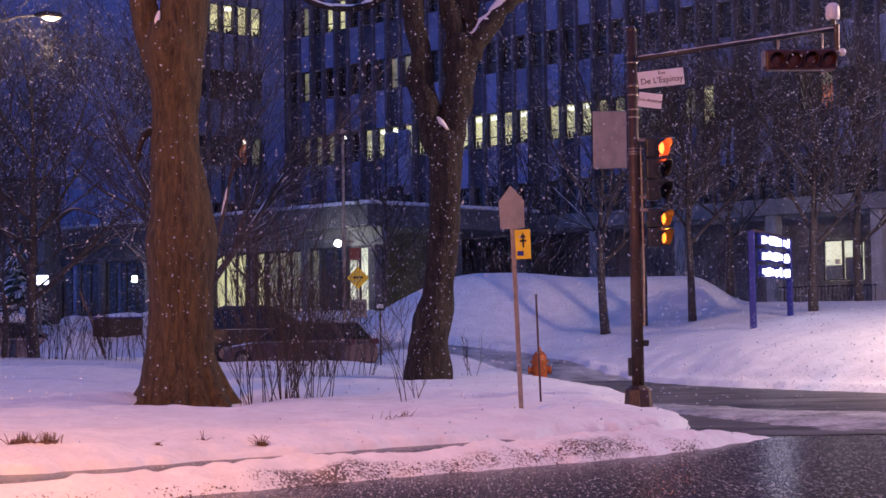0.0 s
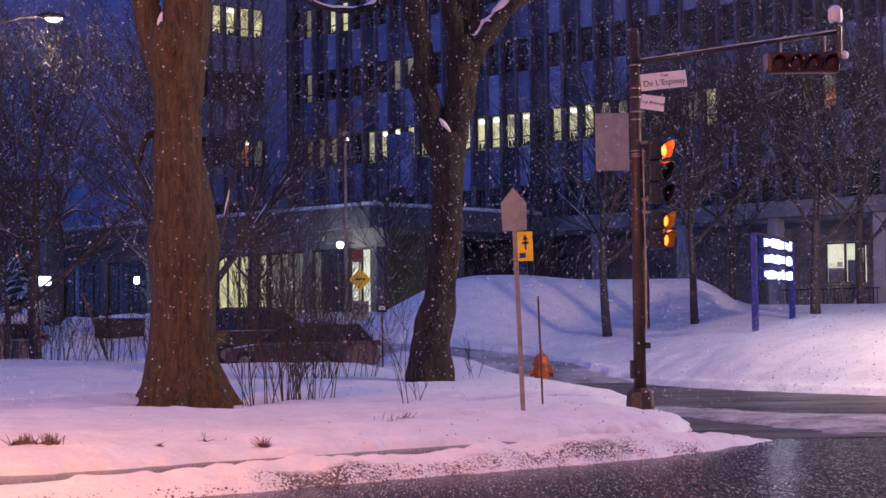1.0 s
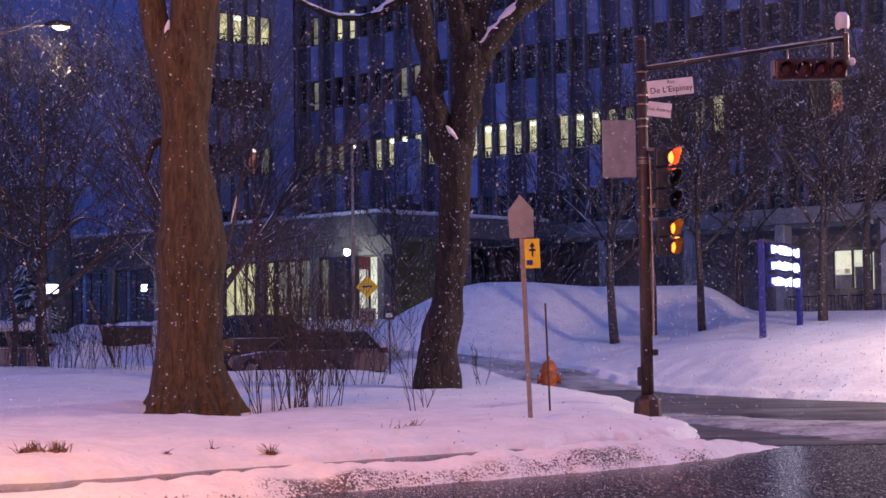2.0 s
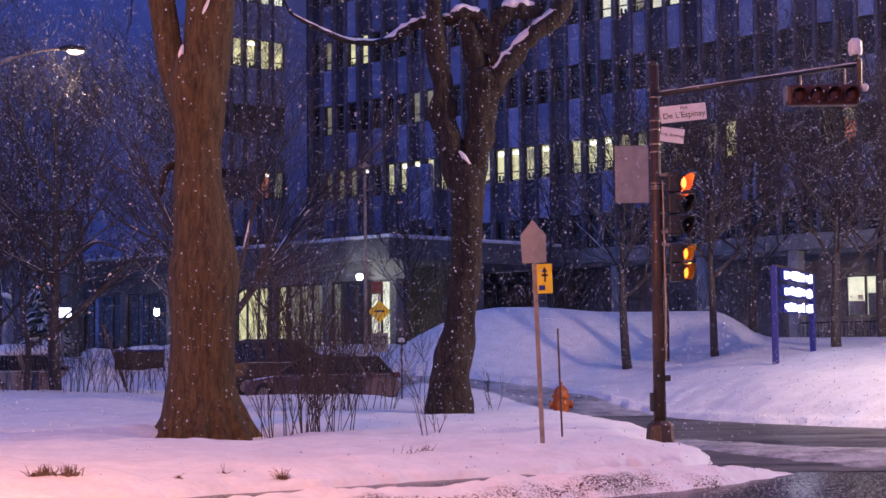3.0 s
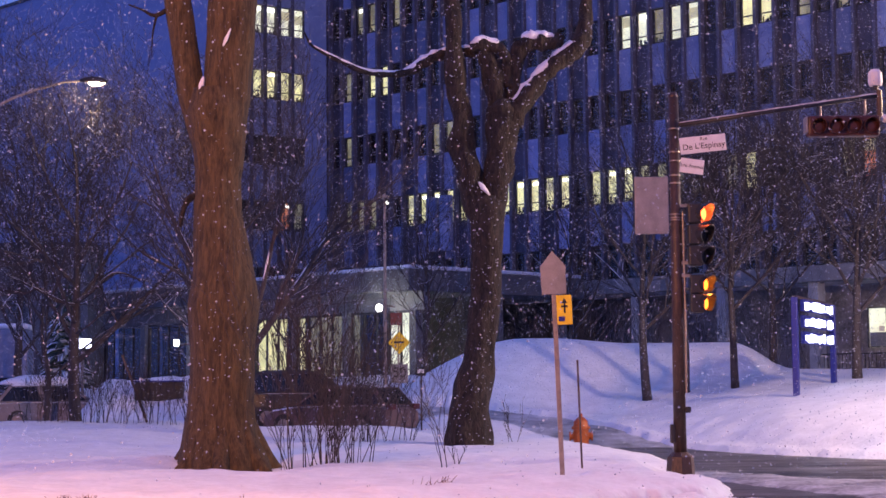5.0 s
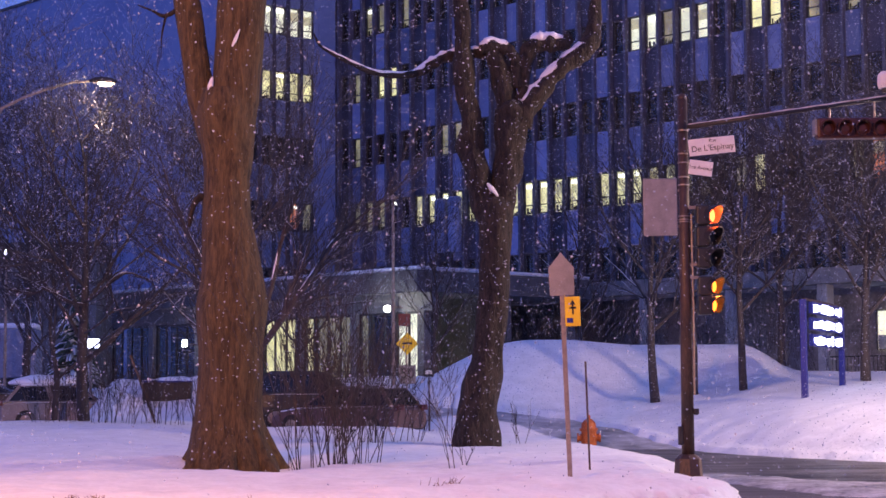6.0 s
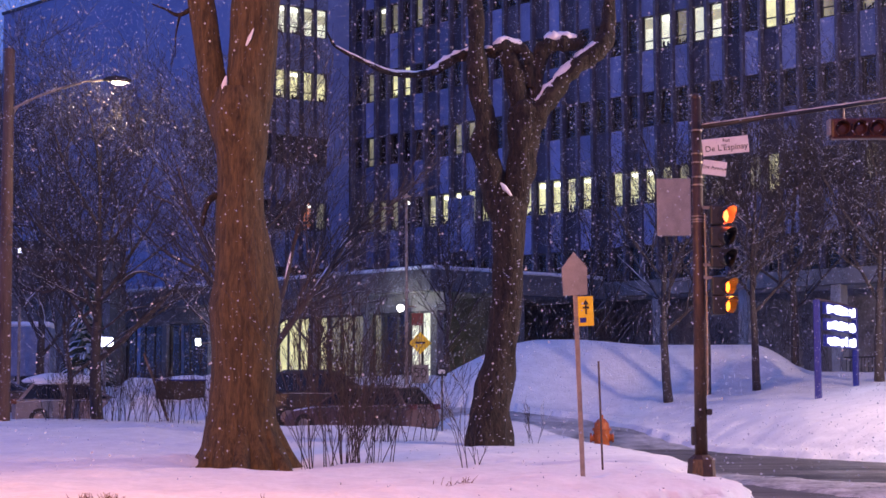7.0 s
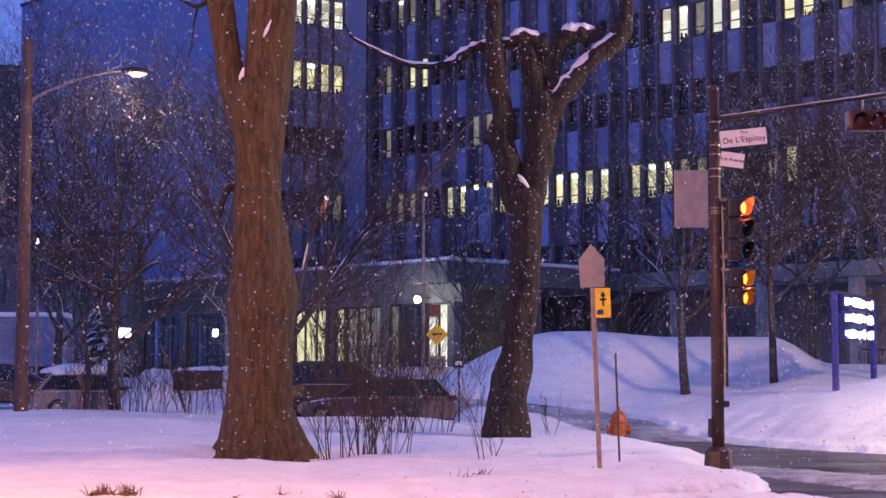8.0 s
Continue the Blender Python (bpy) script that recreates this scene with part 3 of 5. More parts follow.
for u in (32.95, 33.9):
    win = shared("window", SHOP_ME, hospital, (u + 0.02, 3.0, 3.35))
    pane = shared("pane", flat_mesh("pane", -0.42, 0.42, 0.03, 0.04, 0.05, 1.7, GLASS), win)
    pane.visible_shadow = False
    shared("lit_room", flat_mesh("lit_room", -0.47, 0.47, 0.13, 0.17, 0, 1.75, LIT_WHITE), win)
    if u > 33.5:
        shared("cupboard", flat_mesh("cupboard", -0.40, 0.22, 0.07, 0.12, 0.05, 0.98, PANEL_MID, 0.01), win)
        shared("screen", flat_mesh("screen", 0.24, 0.41, 0.08, 0.12, 0.05, 0.80, PANEL_PALE, 0.01), win)
    else:
        shared("low_wall", flat_mesh("low_wall", -0.42, 0.42, 0.08, 0.12, 0.05, 0.66, PANEL_MID, 0.01), win)
        shared("notice", flat_mesh("notice", 0.05, 0.32, 0.06, 0.07, 0.70, 0.92, SIGN_WHITE, 0.004), win)
# two duct housings in front of the lit row
for u, top in ((8.75, 11.75), (9.75, 11.8)):
    part("duct_housing", boxed(u - 0.40, u + 0.40, -0.55, -0.18, 8.9, top, bevel=0.12), PANEL_PALE, hospital)

short = thing("hospital_wing", (-14.68, 90.94, 0), SHORT_TURN, "pale end wing of the hospital with two rows of lit windows", "building")
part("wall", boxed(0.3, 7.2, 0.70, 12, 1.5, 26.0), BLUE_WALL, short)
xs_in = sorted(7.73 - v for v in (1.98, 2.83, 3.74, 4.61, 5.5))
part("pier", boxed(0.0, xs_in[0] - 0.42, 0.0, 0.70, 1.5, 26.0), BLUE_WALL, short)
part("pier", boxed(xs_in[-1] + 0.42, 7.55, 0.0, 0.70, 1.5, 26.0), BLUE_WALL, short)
for a, b in zip(xs_in, xs_in[1:]):
    part("mullion_pier", boxed(a + 0.33, b - 0.33, -0.03, 0.5, 6.0, 26.0), PANEL_DARK, short)
for row, sill in enumerate(SILLS):
    for i, x in enumerate(xs_in):
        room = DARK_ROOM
        if row == 3:
            room = LIT_WARM
        if row == 4:
            room = LIT_WHITE
        if row == 1 and i == 3:
            room = LIT_ORANGE
        if row == 1 and i == 4:
            room = LIT_DIM
        fit_window(short, x, sill, room, (row, i) in ((3, 2), (4, 1), (4, 2), (1, 3)))
    part("spandrel", boxed(xs_in[0] - 0.42, xs_in[-1] + 0.42, 0.03, 0.6, sill + WIN_H, sill + STOREY), PANEL_MID, short)
part("plinth", boxed(xs_in[0] - 0.42, xs_in[-1] + 0.42, 0.02, 0.6, 1.5, SILLS[0]), PANEL_MID, short)

end = thing("hospital_end_wall", (-32.3, 108.2, 0), WING_TURN, "tall blank pale end wall of the hospital", "building")
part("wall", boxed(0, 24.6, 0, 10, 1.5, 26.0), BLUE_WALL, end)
part("coping", boxed(-0.1, 24.7, -0.1, 10.1, 26.0, 26.2, bevel=0.03), FRAME, end)

far = thing("far_building", (-60, 118, 0), 0.12, "low dark building with a few lit windows beyond the hospital", "building")
part("wall", boxed(0, 25, 0, 12, 1.5, 24.6), CONCRETE_DARK, far)
for i in range(5):
    part("window", boxed(19.6 + i * 1.0, 20.2 + i * 1.0, -0.04, 0.02, 14.2, 16.0), LIT_DIM if i % 2 else DARK_ROOM, far)

annex = thing("annex_building", (-42.0, 84.0, 0), 0.0, "low dark annex beside the hospital lawn", "building")
part("wall", boxed(0, 22.5, 0, 3.5, 1.5, 8.9), CONCRETE_DARK, annex)
part("roof_edge", boxed(-0.1, 22.6, -0.1, 3.6, 8.9, 9.15, bevel=0.02), FRAME, annex)
for i in range(6):
    win = shared("window", WIN_ME, annex, (4.0 + i * 3.0, -0.06, 5.6))
    shared("pane", PANE_ME, win)
    shared("lit_room", ROOM_ME[DARK_ROOM], win)

# ---- entrance pavilion ----
pav = thing("entrance_pavilion", (-3.2, 74.0, 0), WING_TURN, "flat-roofed hospital entrance with snow on the roof and lit glazing", "building")
part("fascia", boxed(-27, 0, 0, 0.35, 6.0, 6.95, bevel=0.03), CONCRETE_DARK, pav)
part("fascia", boxed(-0.35, 0, 0.35, 11.5, 6.0, 6.95, bevel=0.03), CONCRETE_DARK, pav)
part("soffit", boxed(-27, -0.35, 0.35, 11.5, 6.02, 6.1), CONCRETE_MID, pav)
bm = bmesh.new()
box(bm, -27, 0.0, 0.02, 11.5, 6.952, 7.12, bevel=0.06)
part("roof_snow", bm, SNOW, pav, "blue-white snow on the flat roof")
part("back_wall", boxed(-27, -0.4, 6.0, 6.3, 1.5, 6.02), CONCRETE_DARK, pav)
part("beam", boxed(-27, 0, 0.9, 1.2, 5.2, 6.02), CONCRETE_MID, pav)
# the end column's shade is put into its darker concrete
for x in (-0.65, -5.15, -9.1, -13.1, -17.2, -21.3, -25.4):
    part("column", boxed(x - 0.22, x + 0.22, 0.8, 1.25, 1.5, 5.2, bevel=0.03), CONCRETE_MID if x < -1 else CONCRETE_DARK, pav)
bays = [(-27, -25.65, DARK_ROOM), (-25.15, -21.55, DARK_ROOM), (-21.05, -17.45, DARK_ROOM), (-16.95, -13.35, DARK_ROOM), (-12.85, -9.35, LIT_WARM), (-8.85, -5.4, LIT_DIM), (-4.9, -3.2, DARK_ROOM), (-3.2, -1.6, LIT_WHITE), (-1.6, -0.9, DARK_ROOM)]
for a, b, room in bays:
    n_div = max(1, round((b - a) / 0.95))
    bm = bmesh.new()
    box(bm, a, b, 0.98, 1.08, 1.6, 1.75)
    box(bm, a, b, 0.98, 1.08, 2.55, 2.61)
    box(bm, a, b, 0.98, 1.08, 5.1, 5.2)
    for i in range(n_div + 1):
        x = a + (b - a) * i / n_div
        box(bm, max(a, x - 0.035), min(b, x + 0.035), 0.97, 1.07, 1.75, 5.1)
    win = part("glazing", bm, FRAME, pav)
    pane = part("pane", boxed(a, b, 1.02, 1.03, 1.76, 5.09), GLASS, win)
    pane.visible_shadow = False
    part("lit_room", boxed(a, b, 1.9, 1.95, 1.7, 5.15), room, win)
lamp = thing("wall_lamp", (-4.58, 75.35, 5.3), WING_TURN, "round white lamp glowing under the pavilion roof", "lamp")
bm = bmesh.new()
bmesh.ops.create_uvsphere(bm, u_segments=16, v_segments=10, radius=0.155)
part("globe", bm, LAMP_WHITE, lamp, smooth=True)
part("bracket", boxed(-0.05, 0.05, 0.1, 1.0, 0.05, 0.13), STEEL, lamp)
lamp_point("pavilion_light", (-4.9, 74.4, 5.2), 85, (1.0, 0.98, 0.8), 0.15)
lamp = thing("wall_lantern", (-15.3, 85.85, 4.1), WING_TURN, "small bright wall lantern beside a pavilion column", "lamp")
part("glass", boxed(-0.10, 0.10, -0.25, -0.05, -0.12, 0.22, bevel=0.04), LAMP_WHITE, lamp)
part("bracket", boxed(-0.06, 0.06, -0.05, 1.0, -0.05, 0.05), STEEL, lamp)

# ---- trees ----


def place_tree(base, name, label):
    return thing(name, base, 0, label, "tree")


def limb(bm, pts, seg=14, rough=0.16, grain=3.0, steps=5):
    p, r = smooth_path([(x, y, z) for x, y, z, _ in pts], [q[3] for q in pts], steps)
    return tube(bm, p, r, seg, rough, True, grain)


def snow_on(bm, pts, lift=0.8, width=0.75):
    """A ridge of snow that lies along the upper side of a limb."""
    p, r = smooth_path([(x, y, z) for x, y, z, _ in pts], [q[3] for q in pts], 6)
    p = [Vector((q.x, q.y - rr * 0.15, q.z + rr * lift)) for q, rr in zip(p, r)]
    n = len(p)
    r = [rr * width * (0.45 + 0.45 * math.sin(math.pi * min(1, max(0.0, i / (n - 1)))) ** 0.5) * (1 + 0.45 * noise.noise(q * 3.7)) for i, (q, rr) in enumerate(zip(p, r))]
    return tube(bm, p, r, 9, 0.7, True, 9.0)


maple = place_tree((-4.48, 29.53, ground_at(-4.48, 29.53) - 0.02), "maple_tree", "big bare forked tree with furrowed reddish-brown bark")
bm = bmesh.new()
limb(bm, [(-0.03, 0, -0.5, 1.0), (-0.03, 0, -0.15, 0.92), (-0.03, 0, 0.12, 0.80), (-0.05, 0, 0.55, 0.66), (-0.04, 0, 1.11, 0.575), (-0.04, 0, 2.07, 0.54), (0.0, 0, 2.86, 0.60), (-0.02, 0, 3.54, 0.53), (-0.10, 0, 4.33, 0.43),
          (-0.12, 0, 5.02, 0.40), (-0.10, 0, 5.62, 0.47), (-0.12, 0, 6.22, 0.57), (-0.12, 0, 6.6, 0.48)], 36, 0.10, 2.6, 8)
for a in range(7):
    t = a * 0.9 + 0.3
    c, s = math.cos(t), math.sin(t)
    limb(bm, [(c * 0.42, s * 0.42, 0.95, 0.10), (c * 0.56, s * 0.56, 0.45, 0.16), (c * 0.80, s * 0.80, 0.08, 0.15), (c * 1.02, s * 1.02, -0.12, 0.11), (c * 1.15, s * 1.15, -0.4, 0.08)], 8, 0.2, 3, 4)
limb(bm, [(-0.42, 0, 5.7, 0.16), (-0.54, 0, 6.43, 0.25), (-0.63, 0.02, 6.93, 0.24), (-0.73, 0.05, 7.54, 0.24), (-0.82, 0.1, 8.04, 0.235), (-1.1, 0.2, 9.5, 0.2), (-1.5, 0.4, 11.5, 0.14)], 20, 0.12, 3.2, 6)
limb(bm, [(0.0, 0, 5.7, 0.30), (0.02, 0, 6.42, 0.45), (0.07, 0, 7.02, 0.425), (0.11, 0, 7.52, 0.43), (0.14, 0, 8.03, 0.44), (0.3, 0.1, 9.5, 0.36), (0.7, 0.2, 11.5, 0.24)], 26, 0.10, 2.8, 6)
part("trunk", bm, BARK, maple, smooth=True)
bm = bmesh.new()
limb(bm, [(-0.33, -0.05, 4.75, 0.05), (-0.55, -0.1, 4.72, 0.07), (-0.68, -0.1, 4.55, 0.05), (-0.75, -0.1, 4.2, 0.03)], 7)
part("branch", bm, BARK_DARK, maple, smooth=True)
bm = bmesh.new()
limb(bm, [(-0.85, 0.1, 8.2, 0.06), (-1.2, 0, 7.95, 0.035), (-1.45, 0, 8.05, 0.02), (-1.7, 0, 8.15, 0.01)], 6)
limb(bm, [(-1.2, 0, 7.95, 0.025), (-1.27, 0, 7.6, 0.015), (-1.28, 0, 7.2, 0.006)], 5)
part("branch", bm, BARK_DARK, maple, smooth=True)
bm = bmesh.new()
limb(bm, [(-0.31, -0.38, 6.78, 0.015), (-0.33, -0.40, 6.62, 0.05), (-0.35, -0.40, 6.5, 0.035), (-0.37, -0.38, 6.36, 0.012)], 8, 0.6, 9)
part("snow_patch", bm, SNOW, maple, "snow caught in the fork", True)
bm = bmesh.new()
limb(bm, [(0.04, -0.44, 7.3, 0.015), (0.10, -0.46, 7.42, 0.035), (0.17, -0.44, 7.6, 0.01)], 7)
part("snow_patch", bm, SNOW, maple, "snow caught in the fork", True)

lin = place_tree((-0.31, 39.92, ground_at(-0.31, 39.92) - 0.1), "knotted_tree", "bare knotted tree with cut limbs and snow on its branches")
bm = bmesh.new()
limb(bm, [(-0.07, 0, -0.2, 0.66), (-0.07, 0, 0.1, 0.57), (-0.02, 0, 0.65, 0.49), (0.03, 0, 1.3, 0.44), (0.2, 0, 2.07, 0.37), (0.32, 0, 3.13, 0.35), (0.4, 0, 4.05, 0.37), (0.42, 0, 4.99, 0.40), (0.42, 0, 5.64, 0.42), (0.42, 0, 5.9, 0.33)], 30, 0.2, 4.2, 8)
limb(bm, [(0.28, 0, 5.3, 0.22), (0.2, 0, 5.71, 0.30), (0.01, 0, 6.46, 0.30), (-0.15, 0, 7.12, 0.29), (-0.12, 0, 7.8, 0.25), (-0.24, 0, 8.47, 0.24), (-0.31, 0, 9.14, 0.24), (-0.32, 0, 9.82, 0.20), (-0.35, 0, 10.37, 0.19), (-0.5, 0.2, 12.0, 0.13)], 18, 0.38, 5, 7)
limb(bm, [(0.52, 0, 5.3, 0.25), (0.61, 0.02, 5.91, 0.32), (0.74, 0.05, 6.71, 0.33), (0.80, 0.05, 7.51, 0.40), (0.86, 0.05, 7.95, 0.40), (0.88, 0.05, 8.2, 0.25)], 20, 0.38, 5, 7)
part("trunk", bm, BARK_DARK, lin, smooth=True)
MID = [(0.78, 0.05, 7.7, 0.24), (0.65, 0.08, 8.6, 0.27), (0.47, 0.1, 9.2, 0.23), (0.38, 0.1, 9.5, 0.16)]
RIGHT = [(1.0, 0, 7.6, 0.26), (1.12, 0, 7.9, 0.27), (1.53, -0.05, 8.45, 0.22), (2.0, -0.1, 8.95, 0.19), (2.54, -0.1, 9.35, 0.21), (2.75, -0.05, 9.75, 0.19), (2.82, 0.1, 10.32, 0.14), (2.9, 0.2, 11.6, 0.1)]
KNOB = [(1.02, 0.05, 7.95, 0.17), (1.10, 0.05, 8.5, 0.15), (1.17, 0.05, 9.1, 0.16), (1.30, 0, 9.45, 0.19), (1.68, 0, 9.55, 0.20), (2.05, 0, 9.55, 0.17), (2.2, 0.05, 9.7, 0.12)]
LONG = [(0.5, 0.1, 9.35, 0.16), (-0.15, 0.32, 9.40, 0.12), (-0.69, 0.3, 9.33, 0.11), (-1.05, 0.2, 9.12, 0.13), (-1.53, 0.1, 8.87, 0.075), (-2.33, 0, 8.88, 0.07), (-3.01, 0, 9.17, 0.055), (-3.64, 0, 9.52, 0.035), (-3.85, 0, 9.87, 0.015)]
SHOULDER = [(0.1, 0.0, 9.42, 0.10), (0.35, 0.0, 9.50, 0.16), (0.75, 0.0, 9.42, 0.15), (0.95, 0.0, 9.1, 0.13), (0.98, 0.0, 8.5, 0.15)]
for pts in (MID, RIGHT, KNOB, LONG, SHOULDER):
    part("limb", limb(bmesh.new(), pts, 14, 0.45, 6, 7), BARK_DARK, lin, smooth=True)
for pts in (RIGHT[1:5], KNOB[3:6], LONG[0:8], SHOULDER[0:3]):
    part("limb_snow", snow_on(bmesh.new(), pts), SNOW, lin, "ridge of snow along the limb", True)
bm = bmesh.new()
limb(bm, [(0.24, -0.24, 6.22, 0.02), (0.34, -0.26, 6.10, 0.055), (0.42, -0.27, 6.00, 0.04), (0.54, -0.25, 5.84, 0.012)], 8, 0.6, 9)
part("snow_patch", bm, SNOW, lin, "snow caught in the fork", True)


OCT = [(1, 0, 0), (-1, 0, 0), (0, 1, 0), (0, -1, 0), (0, 0, 1), (0, 0, -1)]
OCF = [(0, 2, 4), (2, 1, 4), (1, 3, 4), (3, 0, 4), (2, 0, 5), (1, 2, 5), (3, 1, 5), (0, 3, 5)]
TIPS = []


def grow(bm, p, d, length, r, level, rnd, spread, droop=0.0, seg=5):
    """A limb that forks again and again into twigs."""
    n = 4 if level > 1 else 3
    pts, rr, dirs = [p], [r], [d]
    q, e = p.copy(), d.copy()
    for i in range(n):
        e = (e + Vector((rnd.uniform(-1, 1), rnd.uniform(-1, 1), rnd.uniform(-0.6, 0.9) - droop)) * 0.16).normalized()
        q = q + e * (length / n)
        pts.append(q.copy())
        rr.append(max(r * (1 - 0.62 * (i + 1) / n), 0.0045))
        dirs.append(e.copy())
    tube(bm, pts, rr, seg if level > 1 else 3, 0.0, False)
    if level == 0:
        TIPS.append(pts[-1])
        return
    kids = 5 if level > 1 else 4
    for i in range(kids):
        t = (i + 1 + rnd.uniform(-0.3, 0.3)) / (kids + 0.4)
        j = min(int(t * n) + 1, n)
        side = Vector((rnd.uniform(-1, 1), rnd.uniform(-1, 1), rnd.uniform(-0.25, 0.8)))
        nd = (dirs[j] * (1.0 - 0.25 * spread) + side.normalized() * spread).normalized()
        f = min(max(t, 0), 1) * n
        k = min(int(f), n - 1)
        at = pts[k].lerp(pts[k + 1], f - k)
        grow(bm, at, nd, length * rnd.uniform(0.50, 0.72), max(rr[j] * 0.72, 0.005), level - 1, rnd, spread, droop, max(3, seg - 1))


def bare_tree(name, x, y, height, radius, seed, label, levels=4, spread=0.75, lean=(0, 0), clear=0.25, mat=None, sink=0.1, icy=0):
    first = len(TIPS)
    rnd = random.Random(seed)
    tree = place_tree((x, y, ground_at(x, y) - sink), name, label)
    top = Vector((lean[0], lean[1], height * 0.62))
    pts = [Vector((0, 0, 0)), top * 0.33 + Vector((rnd.uniform(-.1, .1), 0, 0)), top * 0.66 + Vector((rnd.uniform(-.15, .15), 0, 0)), top]
    bm = bmesh.new()
    p, r = smooth_path(pts, [radius * 1.15, radius * 0.85, radius * 0.6, radius * 0.35], 4)
    tube(bm, p, r, 9, 0.15, True)
    part("trunk", bm, mat or TWIG, tree, smooth=True)
    bm = bmesh.new()
    for i in range(8):
        t = clear + (1 - clear) * (i + 0.5) / 8
        at = top * t
        a = i * 2.4 + rnd.uniform(-0.4, 0.4)
        d = Vector((math.cos(a), math.sin(a), 0.75 + 0.8 * t)).normalized()
        grow(bm, at, d, height * (0.48 - 0.14 * t), radius * (0.55 - 0.25 * t), levels - 1, rnd, spread)
    grow(bm, top, Vector((lean[0] * 0.1, lean[1] * 0.1, 1)).normalized(), height * 0.4, radius * 0.35, levels - 1, rnd, spread)
    part("crown", bm, TWIG, tree, "fine bare twigs with a little snow")
    # white snow clumps on the upper tips double as glints of lamplight
    if icy:
        tips = [p for p in TIPS[first:] if p.z > 0.55 * height]
        v, f = [], []
        for p in rnd.sample(tips, min(icy, len(tips))):
            b, r = len(v), 0.010 + 0.016 * rnd.random() ** 2
            v += [(p.x + a * r * rnd.uniform(0.6, 1.2), p.y + c * r, p.z + e * r * rnd.uniform(0.6, 1.2)) for a, c, e in OCT]
            f += [tuple(b + i for i in q) for q in OCF]
        me = bpy.data.meshes.new("clinging_snow")
        me.from_pydata(v, [], f)
        me.materials.append(SNOW)
        ob = new("clinging_snow", me)
        ob.parent = tree
        tagged(ob, "tiny clumps of snow and lamp glints on the twig tips", kind="stuff")
    return tree


bare_tree("bare_tree", -11.35, 47.5, 9.2, 0.17, 3, "slender bare tree with a dense twiggy crown", 5, 0.85, icy=1500)
bare_tree("bare_tree", -7.1, 44.5, 8.8, 0.13, 8, "bare tree with spreading snow-lined twigs behind a hedge", 5, 0.8, icy=500)
bare_tree("bare_tree", -13.6, 53.0, 7.4, 0.10, 15, "bare tree with a twiggy crown near the cars", 4, 0.7)
for base, rows in (((-11.35, 47.5), ([(0, 0, 3.3, 0.055), (-0.5, -0.3, 3.42, 0.045), (-0.9, -0.4, 3.75, 0.038), (-1.3, -0.4, 3.62, 0.032), (-1.9, -0.4, 3.72, 0.022), (-2.5, -0.4, 3.85, 0.010)],
                                    [(0, 0, 3.4, 0.055), (0.5, -0.3, 3.65, 0.045), (1.1, -0.3, 4.15, 0.035), (1.7, -0.3, 4.05, 0.022), (2.3, -0.3, 3.6, 0.010)],
                                    [(0, 0, 2.5, 0.04), (0.5, -0.4, 2.75, 0.032), (0.95, -0.5, 3.1, 0.024), (1.5, -0.5, 3.2, 0.010)])),
                   ((-7.1, 44.5), ([(0, 0, 3.3, 0.06), (-0.8, -0.2, 4.1, 0.045), (-1.7, -0.2, 4.6, 0.03), (-2.6, -0.2, 5.4, 0.012)],))):
    spread_tree = place_tree((base[0], base[1] - 0.06, ground_at(*base) - 0.1), "bare_tree", "low snow-lined boughs of a slender bare tree")
    rnd = random.Random(77)
    for pts in rows:
        bm = bmesh.new()
        limb(bm, pts, 8, 0.2, 4, 4)
        for k in range(1, len(pts) - 1):
            for q in range(3):
                at = Vector(pts[k][:3]).lerp(Vector(pts[k + 1][:3]), rnd.random())
                d = (Vector(pts[k + 1][:3]) - Vector(pts[k][:3])).normalized() + Vector((rnd.uniform(-0.6, 0.6), rnd.uniform(-0.5, 0.5), rnd.uniform(-0.2, 0.9)))
                grow(bm, at, d.normalized(), rnd.uniform(0.6, 1.3), pts[k][3] * 0.4, 2, rnd, 0.6, 0, 4)
        part("limb", bm, TWIG, spread_tree)
        part("limb_snow", snow_on(bmesh.new(), pts[1:-1], 0.8, 0.38), SNOW, spread_tree, "snow along the bough", True)
bare_tree("bare_tree", -16.4, 60.0, 11.5, 0.16, 19, "tall bare tree before the blank end wall", 5, 0.8)
low_z = ground_at(-5.3, 36.6) - 0.1
low = place_tree((-5.3, 36.6, low_z), "bare_tree", "low bare tree with long snow-lined branches")
bm = bmesh.new()
limb(bm, [(0, 0, 0, 0.13), (0.02, 0, 1.0, 0.11), (0.10, 0, 1.9, 0.10)], 10)
part("trunk", bm, TWIG, low, smooth=True)
rnd = random.Random(23)
